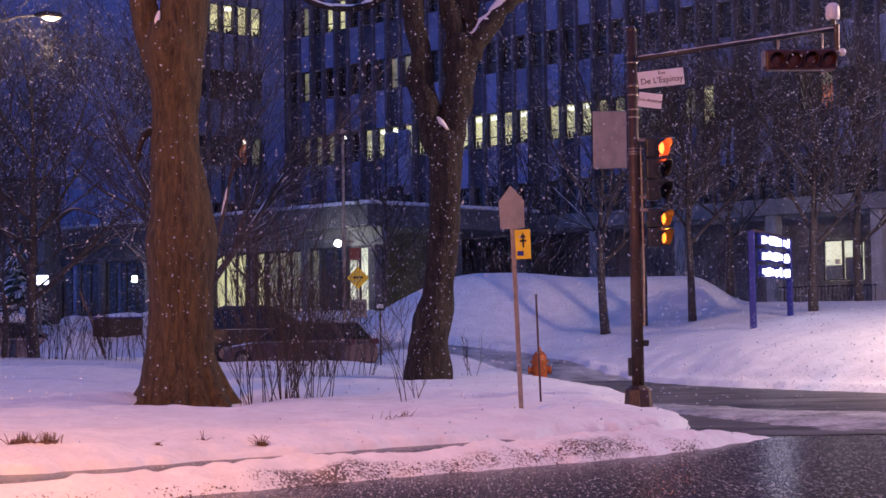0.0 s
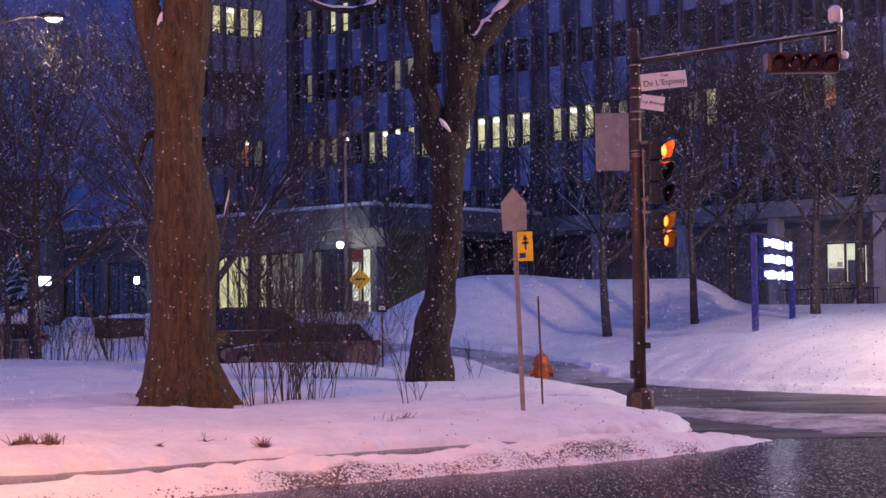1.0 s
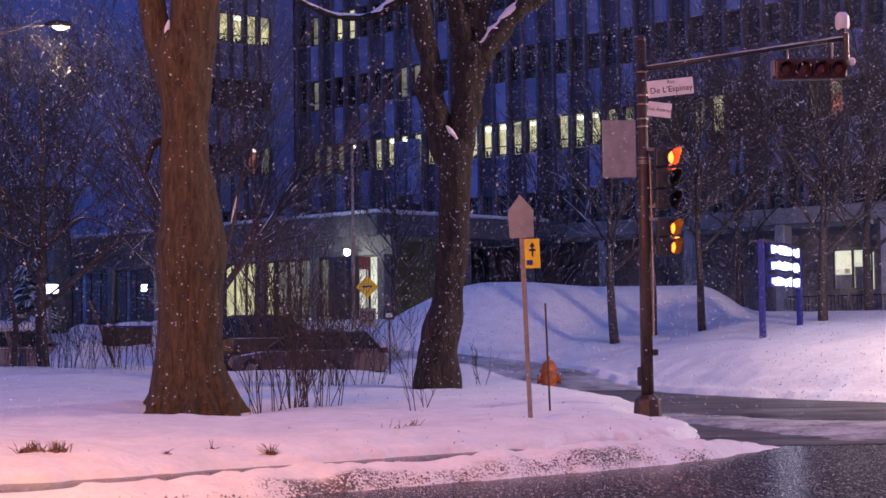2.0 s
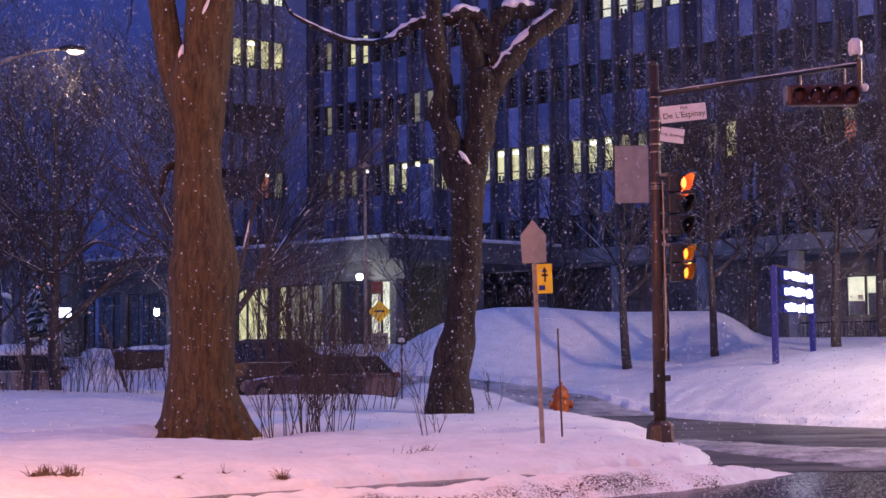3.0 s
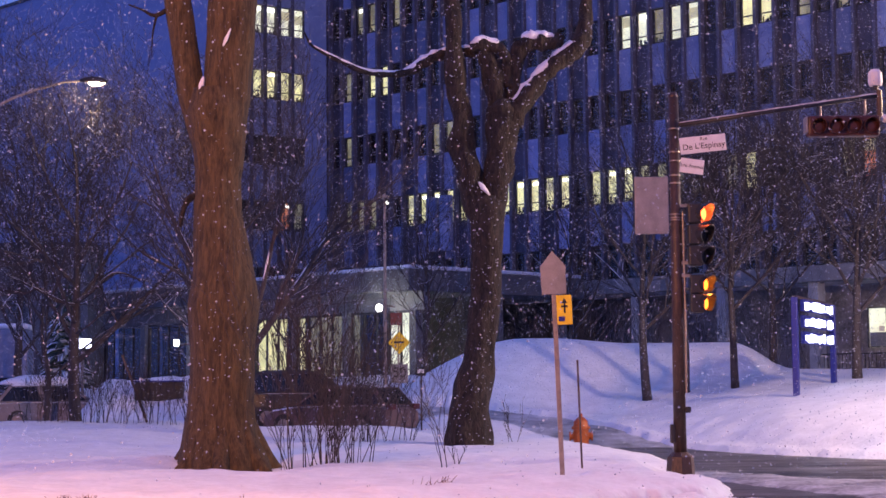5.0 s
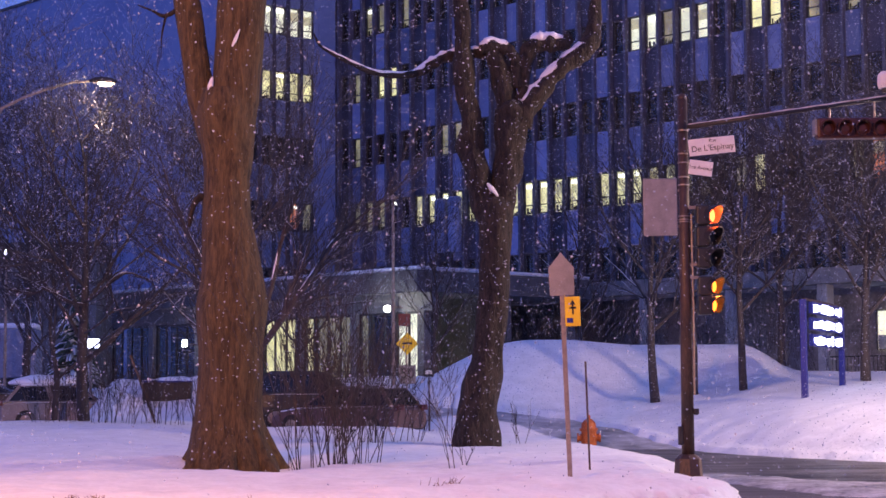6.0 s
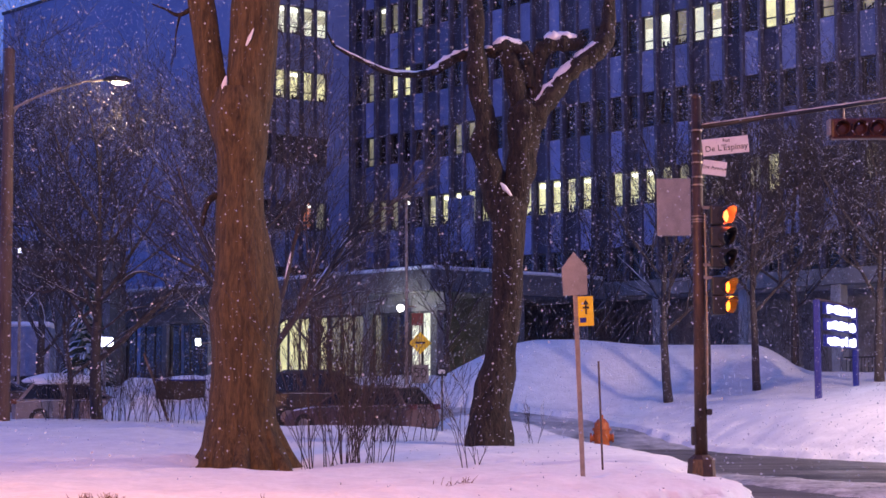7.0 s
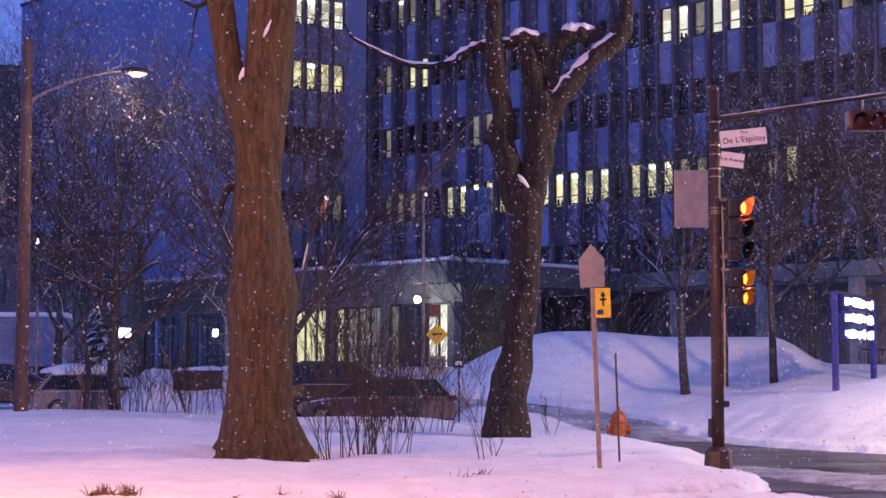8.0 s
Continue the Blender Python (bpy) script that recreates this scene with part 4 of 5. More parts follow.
for pts in ([(0.05, 0, 1.7, 0.085), (0.5, -0.4, 2.3, 0.075), (1.1, -0.6, 3.1, 0.06), (1.55, -0.6, 3.75, 0.05), (1.95, -0.6, 4.4, 0.038), (2.6, -0.6, 5.0, 0.024), (3.2, -0.6, 5.35, 0.010)],
            [(0.9, -0.55, 2.8, 0.045), (1.0, -0.6, 3.3, 0.04), (1.25, -0.6, 3.75, 0.03), (1.5, -0.7, 4.5, 0.018), (1.6, -0.7, 5.2, 0.008)],
            [(0.05, 0, 1.8, 0.07), (-0.2, 0.2, 2.8, 0.06), (-0.9, 0.3, 4.0, 0.045), (-1.5, 0.3, 5.2, 0.03), (-1.9, 0.3, 6.4, 0.012)],
            [(0.1, 0, 1.9, 0.07), (0.5, 0.4, 3.4, 0.055), (0.8, 0.5, 4.8, 0.04), (1.3, 0.5, 6.2, 0.02), (1.5, 0.5, 7.0, 0.01)]):
    bm = bmesh.new()
    limb(bm, pts, 8, 0.1, 4, 4)
    for k in range(1, len(pts) - 1):
        for q in range(3):
            t = rnd.random()
            at = Vector(pts[k][:3]).lerp(Vector(pts[k + 1][:3]), t)
            d = (Vector(pts[k + 1][:3]) - Vector(pts[k][:3])).normalized() + Vector((rnd.uniform(-0.9, 0.9), rnd.uniform(-0.5, 0.5), rnd.uniform(-0.3, 0.7)))
            grow(bm, at, d.normalized(), rnd.uniform(0.9, 1.7), pts[k][3] * 0.45, 2, rnd, 0.6, 0, 4)
    part("limb", bm, TWIG, low)
    part("limb_snow", snow_on(bmesh.new(), pts[1:-1], 0.85, 0.6), SNOW, low, "snow along the branch", True)

bare_tree("bare_tree", 5.3, 56.0, 8.6, 0.15, 31, "bare tree on the snow mound", 4, 0.8, (0, 0), 0.42)
bare_tree("bare_tree", 6.6, 56.5, 9.0, 0.13, 37, "bare tree on the snow mound", 4, 0.85, (0, 0), 0.45)
bare_tree("bare_tree", 8.15, 56.0, 8.8, 0.13, 41, "bare tree on the snow mound", 5, 0.8, (0, 0), 0.45)
bare_tree("bare_tree", 12.1, 56.0, 9.0, 0.16, 47, "bare tree behind a blue sign", 5, 0.8, (0.2, 0), 0.35)
bare_tree("bare_tree", 10.4, 62.0, 9.5, 0.14, 48, "bare tree before the hospital ground floor", 4, 0.85, (0.1, 0), 0.3)
bare_tree("bare_tree", 14.6, 60.0, 10.0, 0.16, 49, "bare tree before the hospital ground floor", 4, 0.85, (0.1, 0), 0.3)
bare_tree("bare_tree", 3.4, 66.0, 7.5, 0.10, 50, "thin bare tree before the hospital ground floor", 4, 0.85)
bare_tree("bare_tree", -2.2, 66.0, 7.0, 0.10, 59, "thin bare tree in front of the entrance", 4, 0.75)
bare_tree("bare_tree", -7.5, 66.0, 7.5, 0.12, 61, "thin bare tree in front of the entrance", 4, 0.75)


def shrub(name, x, y, height, wide, stems, seed, label, twigs=2, mat=None):
    rnd = random.Random(seed)
    ob = thing(name, (x, y, ground_at(x, y) - 0.08), 0, label, "shrub")
    for i in range(stems):
        bm = bmesh.new()
        a, r = rnd.uniform(0, 6.28), wide * math.sqrt(rnd.random())
        at = Vector((math.cos(a) * r, math.sin(a) * r * 0.6, 0))
        h = height * rnd.uniform(0.55, 1.0)
        d = Vector((at.x * 0.30 + rnd.uniform(-0.25, 0.25), at.y * 0.2 + rnd.uniform(-0.2, 0.2), 1)).normalized()
        grow(bm, at, d, h, rnd.uniform(0.006, 0.014), twigs if i % 3 == 0 else max(1, twigs - 1), rnd, 0.45, 0, 4)
        part("stem", bm, mat or STEM, ob)
    return ob


shrub("shrub", -2.75, 28.4, 2.5, 0.72, 34, 5, "leggy bare shrub with reddish stems in the snow", 2)
shrub("shrub", -2.35, 29.3, 2.3, 0.45, 12, 55, "bare shrub with fine reddish twigs in the snow", 2)
shrub("shrub", -0.62, 27.6, 1.7, 0.10, 2, 6, "thin bare sapling in the snow", 2)
shrub("shrub", -0.45, 27.9, 0.55, 0.05, 2, 16, "short bare twig in the snow", 1)
for i in range(9):
    shrub("shrub", -11.8 + i * 0.55, 45.0 + (i % 3) * 0.4, 1.5, 0.34, 9, 70 + i, "bare hedge shrub before parked cars", 2)
for i in range(4):
    shrub("shrub", -3.6 + i * 0.5, 41.5 + (i % 2) * 0.5, 2.4, 0.36, 9, 90 + i, "bare reddish shrub beside a parked car", 2)
shrub("shrub", 0.65, 41.2, 1.05, 0.15, 3, 99, "thin bare shrub beside the tree trunk", 2)

for i in range(12):
    shrub("shrub", -0.5 + i * 1.25, 67.5 + (i * 0.7) % 2.0, 2.9, 0.5, 6, 120 + i, "dark bare hedge shrub before the hospital ground floor", 2, TWIG)

spruce = place_tree((-17.16, 70.0, 1.6), "spruce", "small dark spruce laden with snow")
part("trunk", tube(bmesh.new(), [(0, 0, 0), (0, 0, 4.6)], [0.09, 0.02], 7), BARK_DARK, spruce)
rnd = random.Random(4)
bm = bmesh.new()
for i in range(190):
    z = 0.5 + 4.0 * rnd.random() ** 1.2
    a, ln = rnd.uniform(0, 6.28), 0.25 + 1.15 * (1 - z / 4.8)
    d = Vector((math.cos(a), math.sin(a), 0))
    tube(bm, [Vector((0, 0, z)), Vector((0, 0, z - 0.1)) + d * ln * 0.6, Vector((0, 0, z - 0.32)) + d * ln], [0.10, 0.13, 0.03], 5, 0.4, True, 6)
part("crown", bm, NEEDLE, spruce)

# ---- signal pole at the corner ----


def ring(bm, x, y, z, r, h, seg=16, r2=None):
    return tube(bm, [(x, y, z), (x, y, z + h)], [r, r2 if r2 is not None else r], seg)


def text_on(words, parent, place, turn_z, size, mat, align="CENTER"):
    cu = bpy.data.curves.new("lettering", "FONT")
    cu.body, cu.size, cu.align_x, cu.align_y, cu.extrude = words, size, align, "CENTER", 0.002
    cu.materials.append(mat)
    ob = new("lettering", cu)
    ob.parent = parent
    ob.location, ob.rotation_euler = place, (math.pi / 2, 0, turn_z)
    return ob


PX, PY = 3.45, 30.49
pz = 0.04
pole = thing("signal_pole", (PX, PY, pz), 0, "weathered brown steel traffic signal pole with a long arm", "pole")
part("shaft", ring(bmesh.new(), 0, 0, 0.3, 0.115, 6.5, 20, 0.085), POLE_BROWN, pole, smooth=True)
bm = bmesh.new()
bmesh.ops.create_uvsphere(bm, u_segments=16, v_segments=8, radius=0.088)
bmesh.ops.translate(bm, vec=(0, 0, 6.8), verts=bm.verts)
part("cap", bm, POLE_BROWN, pole, smooth=True)
bm = bmesh.new()
tube(bm, [(0, 0, -0.1), (0, 0, 0.15), (0, 0, 0.38), (0, 0, 0.46)], [0.25, 0.25, 0.23, 0.13], 8)
part("base", bm, POLE_BROWN, pole)
bm = bmesh.new()
tube(bm, [(0.0, 0, 6.26), (1.8, 0.1, 6.53), (3.72, 0.2, 6.80)], [0.046, 0.038, 0.032], 12)
part("arm", bm, SIGNAL_BODY, pole, smooth=True)
bm = bmesh.new()
tube(bm, [(0.1 + 0.18 * k, 0.0054 * (0.1 + 0.18 * k) * 10 - 0.005, 6.322 + 0.1455 * 0.18 * k + 0.004 * math.sin(k * 2.1)) for k in range(21)], [0.010 + 0.006 * math.sin(k * 1.7) ** 2 for k in range(21)], 6)
part("cable", bm, SNOW_DIRTY, pole, "thin cable with snow along the arm")
bm = bmesh.new()
tube(bm, [(0.12, -0.05, 4.7), (0.135, -0.04, 3.0), (0.125, -0.05, 1.5)], [0.018, 0.018, 0.018], 6)
part("conduit", bm, STEEL, pole)
for z in (5.62, 5.78, 5.36, 5.22, 4.60, 4.66, 4.56, 6.2):
    part("band", ring(bmesh.new(), 0, 0, z, 0.118 - (z - 0.3) * 0.003, 0.025), STEEL, pole)
part("junction_box", boxed(0.10, 0.2, -0.08, 0.06, 1.15, 1.26, bevel=0.02), SIGNAL_BODY, pole)
part("junction_box", boxed(-0.17, -0.08, -0.08, 0.08, 0.62, 0.95, bevel=0.02), SIGNAL_BODY, pole)
mast = part("mast", ring(bmesh.new(), 3.72, 0.2, 6.35, 0.05, 0.55), POLE_BROWN, pole)
bm = bmesh.new()
tube(bm, [(3.66, 0.2, 6.98), (3.66, 0.2, 7.05), (3.66, 0.2, 7.22), (3.66, 0.2, 7.28)], [0.11, 0.13, 0.12, 0.07], 14)
part("detector", bm, SIGN_WHITE, mast, "white domed detector with snow")
part("detector_neck", ring(bmesh.new(), 3.66, 0.2, 6.9, 0.05, 0.08), SIGNAL_BODY, mast)
bm = bmesh.new()
bmesh.ops.create_uvsphere(bm, u_segments=12, v_segments=8, radius=0.075)
bmesh.ops.translate(bm, vec=(3.8, 0.15, 6.38), verts=bm.verts)
part("finial", bm, SIGN_WHITE, mast)


def visor(bm, x, y, z, r, depth, open_low=True, seg=14, axis=(0, -1)):
    """A cut-away hood over a lens that looks along axis."""
    ax, ay = axis
    sx, sy = -ay, ax
    prev = None
    for k in range(seg + 1):
        a = -0.35 * math.pi + 1.70 * math.pi * k / seg
        c, s = math.cos(a), math.sin(a)
        dep = depth * (0.55 + 0.45 * max(0.0, s)) if open_low else depth
        row = []
        for rr, q in ((r, 0.0), (r, dep), (r - 0.012, dep), (r - 0.012, 0.0)):
            row.append(bm.verts.new((x + sx * c * rr + ax * q, y + sy * c * rr + ay * q, z + s * rr)))
        if prev:
            for i in range(3):
                bm.faces.new((prev[i], row[i], row[i + 1], prev[i + 1]))
        prev = row
    return bm


def lens(bm, x, y, z, r, axis):
    ax, ay = axis
    return tube(bm, [(x, y, z), (x + ax * 0.03, y + ay * 0.03, z), (x + ax * 0.05, y + ay * 0.05, z)], [r, r * 0.95, r * 0.5], 16)


def turned(deg):
    return math.sin(radians(deg)), -math.cos(radians(deg))


SIDE = turned(40)
head_ob = thing("traffic_signal", (PX + 0.36, PY - 0.02, pz), 0, "vertical traffic signal glowing red beside the pole", "traffic light")
for i, z in enumerate((4.68, 4.30, 3.92)):
    bm = boxed(-0.16, 0.08, -0.17, 0.17, z - 0.18, z + 0.18, bevel=0.03)
    sec = part("section", bm, SIGNAL_BODY, head_ob)
    part("visor", visor(bmesh.new(), 0.06, -0.03, z, 0.165, 0.30, True, 14, SIDE), SIGNAL_BODY, sec)
    part("lens", lens(bmesh.new(), 0.06, -0.03, z, 0.155, SIDE), LENS_RED if i == 0 else BLACK, sec)
part("bracket", boxed(-0.30, -0.15, -0.04, 0.04, 4.80, 4.85), STEEL, head_ob)
part("bracket", boxed(-0.30, -0.15, -0.04, 0.04, 3.78, 3.83), STEEL, head_ob)
ped = thing("pedestrian_signal", (PX + 0.38, PY - 0.02, pz), 0, "pedestrian signal box glowing orange below the traffic light", "traffic light")
for i, z in enumerate((3.42, 3.08)):
    sec = part("section", boxed(-0.16, 0.08, -0.17, 0.17, z - 0.165, z + 0.165, bevel=0.02), SIGNAL_BODY, ped)
    part("visor", visor(bmesh.new(), 0.06, -0.03, z, 0.155, 0.28, True, 14, SIDE), SIGNAL_BODY, sec)
    part("lens", lens(bmesh.new(), 0.06, -0.03, z, 0.13, SIDE), LENS_AMBER, sec)
part("bracket", boxed(-0.32, -0.15, -0.04, 0.04, 3.55, 3.60), STEEL, ped)
lamp_point("signal_light", (PX + 0.53, PY - 0.17, pz + 4.68), 24, (1.0, 0.12, 0.02), 0.05)
lamp_point("signal_light", (PX + 0.55, PY - 0.17, pz + 3.25), 10, (1.0, 0.26, 0.02), 0.05)

arm_sig = thing("arm_signal", (PX + 3.05, PY + 0.1, pz), 0, "dark red horizontal traffic signal hung under the arm", "traffic light")
part("housing", boxed(-0.66, 0.62, -0.14, 0.14, 6.05, 6.42, bevel=0.04), SIGNAL_RED, arm_sig)
for i in range(4):
    x = -0.48 + i * 0.31
    part("visor", visor(bmesh.new(), x, -0.14, 6.22, 0.14, 0.22, True, 12, (0, -1)), SIGNAL_RED, arm_sig)
    part("lens", lens(bmesh.new(), x, -0.14, 6.22, 0.125, (0, -1)), SIGNAL_RED, arm_sig)
part("plate", boxed(-0.70, -0.66, -0.12, 0.12, 6.12, 6.40), SIGN_BACK, arm_sig)
for x in (-0.4, 0.4):
    part("hanger", ring(bmesh.new(), x, 0.05, 6.40, 0.02, 0.28 + x * 0.12), STEEL, arm_sig)

plate = thing("street_sign", (PX + 0.09, PY - 0.11, 5.92), 0.0, "white street name sign with dark lettering on the pole", "sign", "street name signs")
plate.rotation_euler = (0, radians(-5.5), 0)
part("board", boxed(0, 0.82, -0.012, 0.012, -0.15, 0.15, bevel=0.008), SIGN_WHITE, plate)
text_on("Rue", plate, (0.43, -0.016, 0.095), 0, 0.085, BLACK)
text_on("De L'Espinay", plate, (0.42, -0.016, -0.035), 0, 0.148, BLACK)
plate = thing("street_sign", (PX + 0.09, PY - 0.12, 5.60), radians(-55), "white street name sign with dark lettering turned along the avenue", "sign", "street name signs")
plate.rotation_euler = (0, radians(8), radians(0))
part("board", boxed(0, 0.42, -0.012, 0.012, -0.14, 0.12, bevel=0.008), SIGN_WHITE, plate)
text_on("1re Avenue", plate, (0.212, -0.016, -0.01), 0, 0.092, BLACK)
back = thing("sign_panel", (PX - 0.12, PY - 0.05, 4.85), 0, "plain grey back of a traffic sign on the pole", "sign")
part("board", boxed(-0.61, 0.0, -0.015, 0.015, -0.49, 0.54, bevel=0.02), SIGN_BACK, back)
part("rail", boxed(-0.50, 0.05, 0.015, 0.045, 0.30, 0.34), STEEL, back)
part("rail", boxed(-0.50, 0.05, 0.015, 0.045, -0.34, -0.30), STEEL, back)

# ---- school sign, rod and hydrant ----
sz = ground_at(1.12, 24.87) - 0.08
school = thing("school_sign", (1.12, 24.87, sz), 0, "pentagonal sign seen from behind with a yellow plate below", "sign")
school.rotation_euler = (0, radians(-1.9), 0)
part("post", boxed(-0.034, 0.034, -0.02, 0.02, 0, 3.30, bevel=0.008), STEEL, school)
bm = bmesh.new()
half = [(-0.175, 2.70), (0.175, 2.70), (0.185, 3.10), (0.0, 3.33), (-0.185, 3.10)]
f0 = bm.faces.new([bm.verts.new((x, -0.022, z)) for x, z in half])
ex = bmesh.ops.extrude_face_region(bm, geom=[f0])
bmesh.ops.translate(bm, vec=(0, -0.014, 0), verts=[v for v in ex["geom"] if isinstance(v, bmesh.types.BMVert)])
bmesh.ops.recalc_face_normals(bm, faces=bm.faces)
part("pentagon", bm, SIGN_BACK, school, "pale grey back of the pentagon plate")
yel = part("yellow_plate", boxed(0.03, 0.25, -0.05, -0.036, 2.25, 2.68, bevel=0.006), SIGN_YELLOW, school, "yellow plate with a black arrow")
bm = bmesh.new()
box(bm, 0.13, 0.155, -0.056, -0.051, 2.42, 2.60)
box(bm, 0.095, 0.19, -0.056, -0.051, 2.50, 2.53)
f0 = bm.faces.new([bm.verts.new(v) for v in ((0.10, -0.054, 2.56), (0.185, -0.054, 2.56), (0.1425, -0.054, 2.635))])
part("arrow", bm, BLACK, yel)
part("small_plate", boxed(0.05, 0.14, -0.058, -0.051, 2.30, 2.37), SIGN_BLUE, yel)
part("clamp", boxed(-0.05, 0.05, -0.04, 0.03, 2.27, 2.31), STEEL, school)

rz_ = ground_at(1.5, 26.6) - 0.05
rod = thing("marker_rod", (1.5, 26.6, rz_), 0, "thin dark steel marker rod standing in the snow", "post")
part("rod", tube(bmesh.new(), [(0.0, 0, 0), (-0.05, 0, 1.72)], [0.016, 0.016], 8), RUST, rod)

hyd = thing("fire_hydrant", (2.62, 46.8, 0.06), 0, "orange fire hydrant at the edge of the snow bank", "hydrant")
hyd.scale = (1.1, 1.1, 1.28)
bm = bmesh.new()
tube(bm, [(0, 0, -0.2), (0, 0, 0.38), (0, 0, 0.385), (0, 0, 0.44), (0, 0, 0.445), (0, 0, 0.55), (0, 0, 0.61), (0, 0, 0.64), (0, 0, 0.645), (0, 0, 0.72)],
     [0.19, 0.19, 0.23, 0.23, 0.19, 0.17, 0.11, 0.06, 0.04, 0.04], 20)
part("barrel", bm, HYDRANT, hyd)
for sgn in (-1, 1):
    part("nozzle", tube(bmesh.new(), [(sgn * 0.15, 0, 0.24), (sgn * 0.25, 0, 0.24), (sgn * 0.251, 0, 0.24), (sgn * 0.29, 0, 0.24)], [0.08, 0.08, 0.10, 0.10], 12), HYDRANT, hyd)
part("nozzle", tube(bmesh.new(), [(0, -0.15, 0.22), (0, -0.26, 0.22)], [0.11, 0.11], 12), HYDRANT, hyd)

# ---- blue hospital sign ----
post_l, post_r = Vector((9.05, 50.0)), Vector((11.15, 55.0))
board = thing("hospital_sign", (9.05, 50.0, ground_at(9.05, 50.0) - 0.1), math.atan2(5.0, 2.1), "blue directory sign with three lines of lit white lettering", "sign")
SW = (post_r - post_l).length
part("post", boxed(-0.09, 0.09, -0.09, 0.09, 0.0, 2.95, bevel=0.02), SIGN_BLUE, board)
part("post", boxed(SW - 0.09, SW + 0.09, -0.09, 0.09, 0.0, 2.95, bevel=0.02), SIGN_BLUE, board)
part("top_rail", boxed(0.1, SW - 0.1, -0.04, 0.04, 2.93, 3.0, bevel=0.01), RUST, board)
rnd_sign = random.Random(8)
for z in (1.62, 2.10, 2.58):
    pn = part("lit_panel", boxed(1.0, SW - 0.09, -0.055, 0.055, z, z + 0.36, bevel=0.006), SIGN_BLUE, board)
    a = 1.15
    while a < 5.05:
        wide = rnd_sign.uniform(0.22, 0.42)
        low, high = rnd_sign.uniform(0.03, 0.10), rnd_sign.uniform(0.24, 0.34)
        if a > 3.9 and a - wide < 3.9:
            a += 0.25
        part("lettering_bar", boxed(a, min(a + wide, 5.2), -0.072, -0.058, z + low, z + high, bevel=0.005), SIGN_LIT, pn)
        a += wide + 0.05

# ---- poles and lamps at the left ----
uz = ground_at(-13.25, 45.0) - 0.1
util = thing("utility_pole", (-13.25, 45.0, uz), 0, "wooden utility pole with a lit street lamp on its arm", "pole")
part("shaft", ring(bmesh.new(), 0, 0, 0, 0.19, 10.05, 16, 0.14), WOOD_POLE, util, smooth=True)
part("arm", tube(bmesh.new(), [(0.1, 0, 8.43), (0.75, 0, 8.75), (1.4, 0, 8.98), (2.1, 0, 9.16), (2.7, 0, 9.20)], [0.045, 0.04, 0.036, 0.034, 0.034], 8), STEEL, util)
part("brace", tube(bmesh.new(), [(0.12, 0, 8.25), (0.2, 0, 8.42), (0.3, 0, 8.52)], [0.02, 0.02, 0.02], 6), STEEL, util)
head = part("lamp_head", tube(bmesh.new(), [(2.55, 0, 9.20), (2.7, 0, 9.22), (2.9, 0, 9.22), (3.15, 0, 9.19), (3.3, 0, 9.16)], [0.04, 0.075, 0.095, 0.085, 0.03], 12), SIGNAL_BODY, util, "drop-shaped street lamp head", True)
part("lens", tube(bmesh.new(), [(2.78, 0, 9.14), (2.88, 0, 9.12), (3.08, 0, 9.11), (3.22, 0, 9.13)], [0.03, 0.065, 0.06, 0.02], 12), LAMP_WARM, head, "glowing warm lamp lens", True)
lamp_point("street_light", (-13.25 + 3.0, 45.0, uz + 8.98), 300, (1.0, 0.72, 0.5), 0.1)

pl2 = thing("lamp_post", (-3.55, 62.0, ground_at(-3.55, 62.0) - 0.1), 0, "slim unlit grey lamp post by the entrance", "street lamp")
part("pole", ring(bmesh.new(), 0, 0, 0, 0.07, 7.5, 10, 0.05), STEEL, pl2)
part("head", boxed(-0.16, 0.16, -0.16, 0.16, 7.3, 7.42, bevel=0.03), STEEL, pl2)
blu = thing("lamp_post", (-20.0, 70.0, 1.6), 0, "lamp post with a small bluish-white light", "street lamp")
part("pole", ring(bmesh.new(), 0, 0, 0, 0.07, 5.8, 10, 0.05), STEEL, blu)
bm = bmesh.new()
bmesh.ops.create_uvsphere(bm, u_segments=12, v_segments=8, radius=0.14)
bmesh.ops.translate(bm, vec=(0, 0, 5.9), verts=bm.verts)
part("globe", bm, SIGN_LIT, blu)
lsg = thing("lit_sign", (-15.5, 66.0, 1.4), 0, "small bright bluish-white lit sign on a post", "sign")
part("post", boxed(-0.05, 0.05, -0.05, 0.05, 0, 1.9), STEEL, lsg)
part("face", boxed(-0.34, 0.34, -0.06, 0.06, 2.0, 2.36, bevel=0.06), SIGN_LIT, lsg)

# road signs in front of the entrance
rs = thing("road_sign", (-2.97, 60.0, ground_at(-2.97, 60.0) - 0.1), 0, "yellow diamond sign on a post with a speed plate", "sign")
up = 3.32 - rs.location.z
part("post", ring(bmesh.new(), 0, 0, 0, 0.03, up + 1.1, 8), STEEL, rs)
bm = boxed(-0.28, 0.28, -0.045, -0.035, -0.28, 0.28, bevel=0.004)
bmesh.ops.rotate(bm, cent=(0, 0, 0), matrix=Matrix.Rotation(radians(45), 3, "Y"), verts=bm.verts)
bmesh.ops.translate(bm, vec=(0.02, 0, up), verts=bm.verts)
dia = part("diamond", bm, SIGN_YELLOW, rs)
part("symbol", boxed(-0.16, 0.2, -0.052, -0.047, up - 0.02, up + 0.05), BLACK, dia)
part("red_plate", boxed(-0.28, 0.12, -0.045, -0.035, up + 0.62, up + 1.05, bevel=0.004), RED_SIGN, rs)
sp = part("speed_plate", boxed(-0.28, 0.32, -0.05, -0.04, up - 1.40, up - 0.75, bevel=0.004), SIGN_BACK, rs)
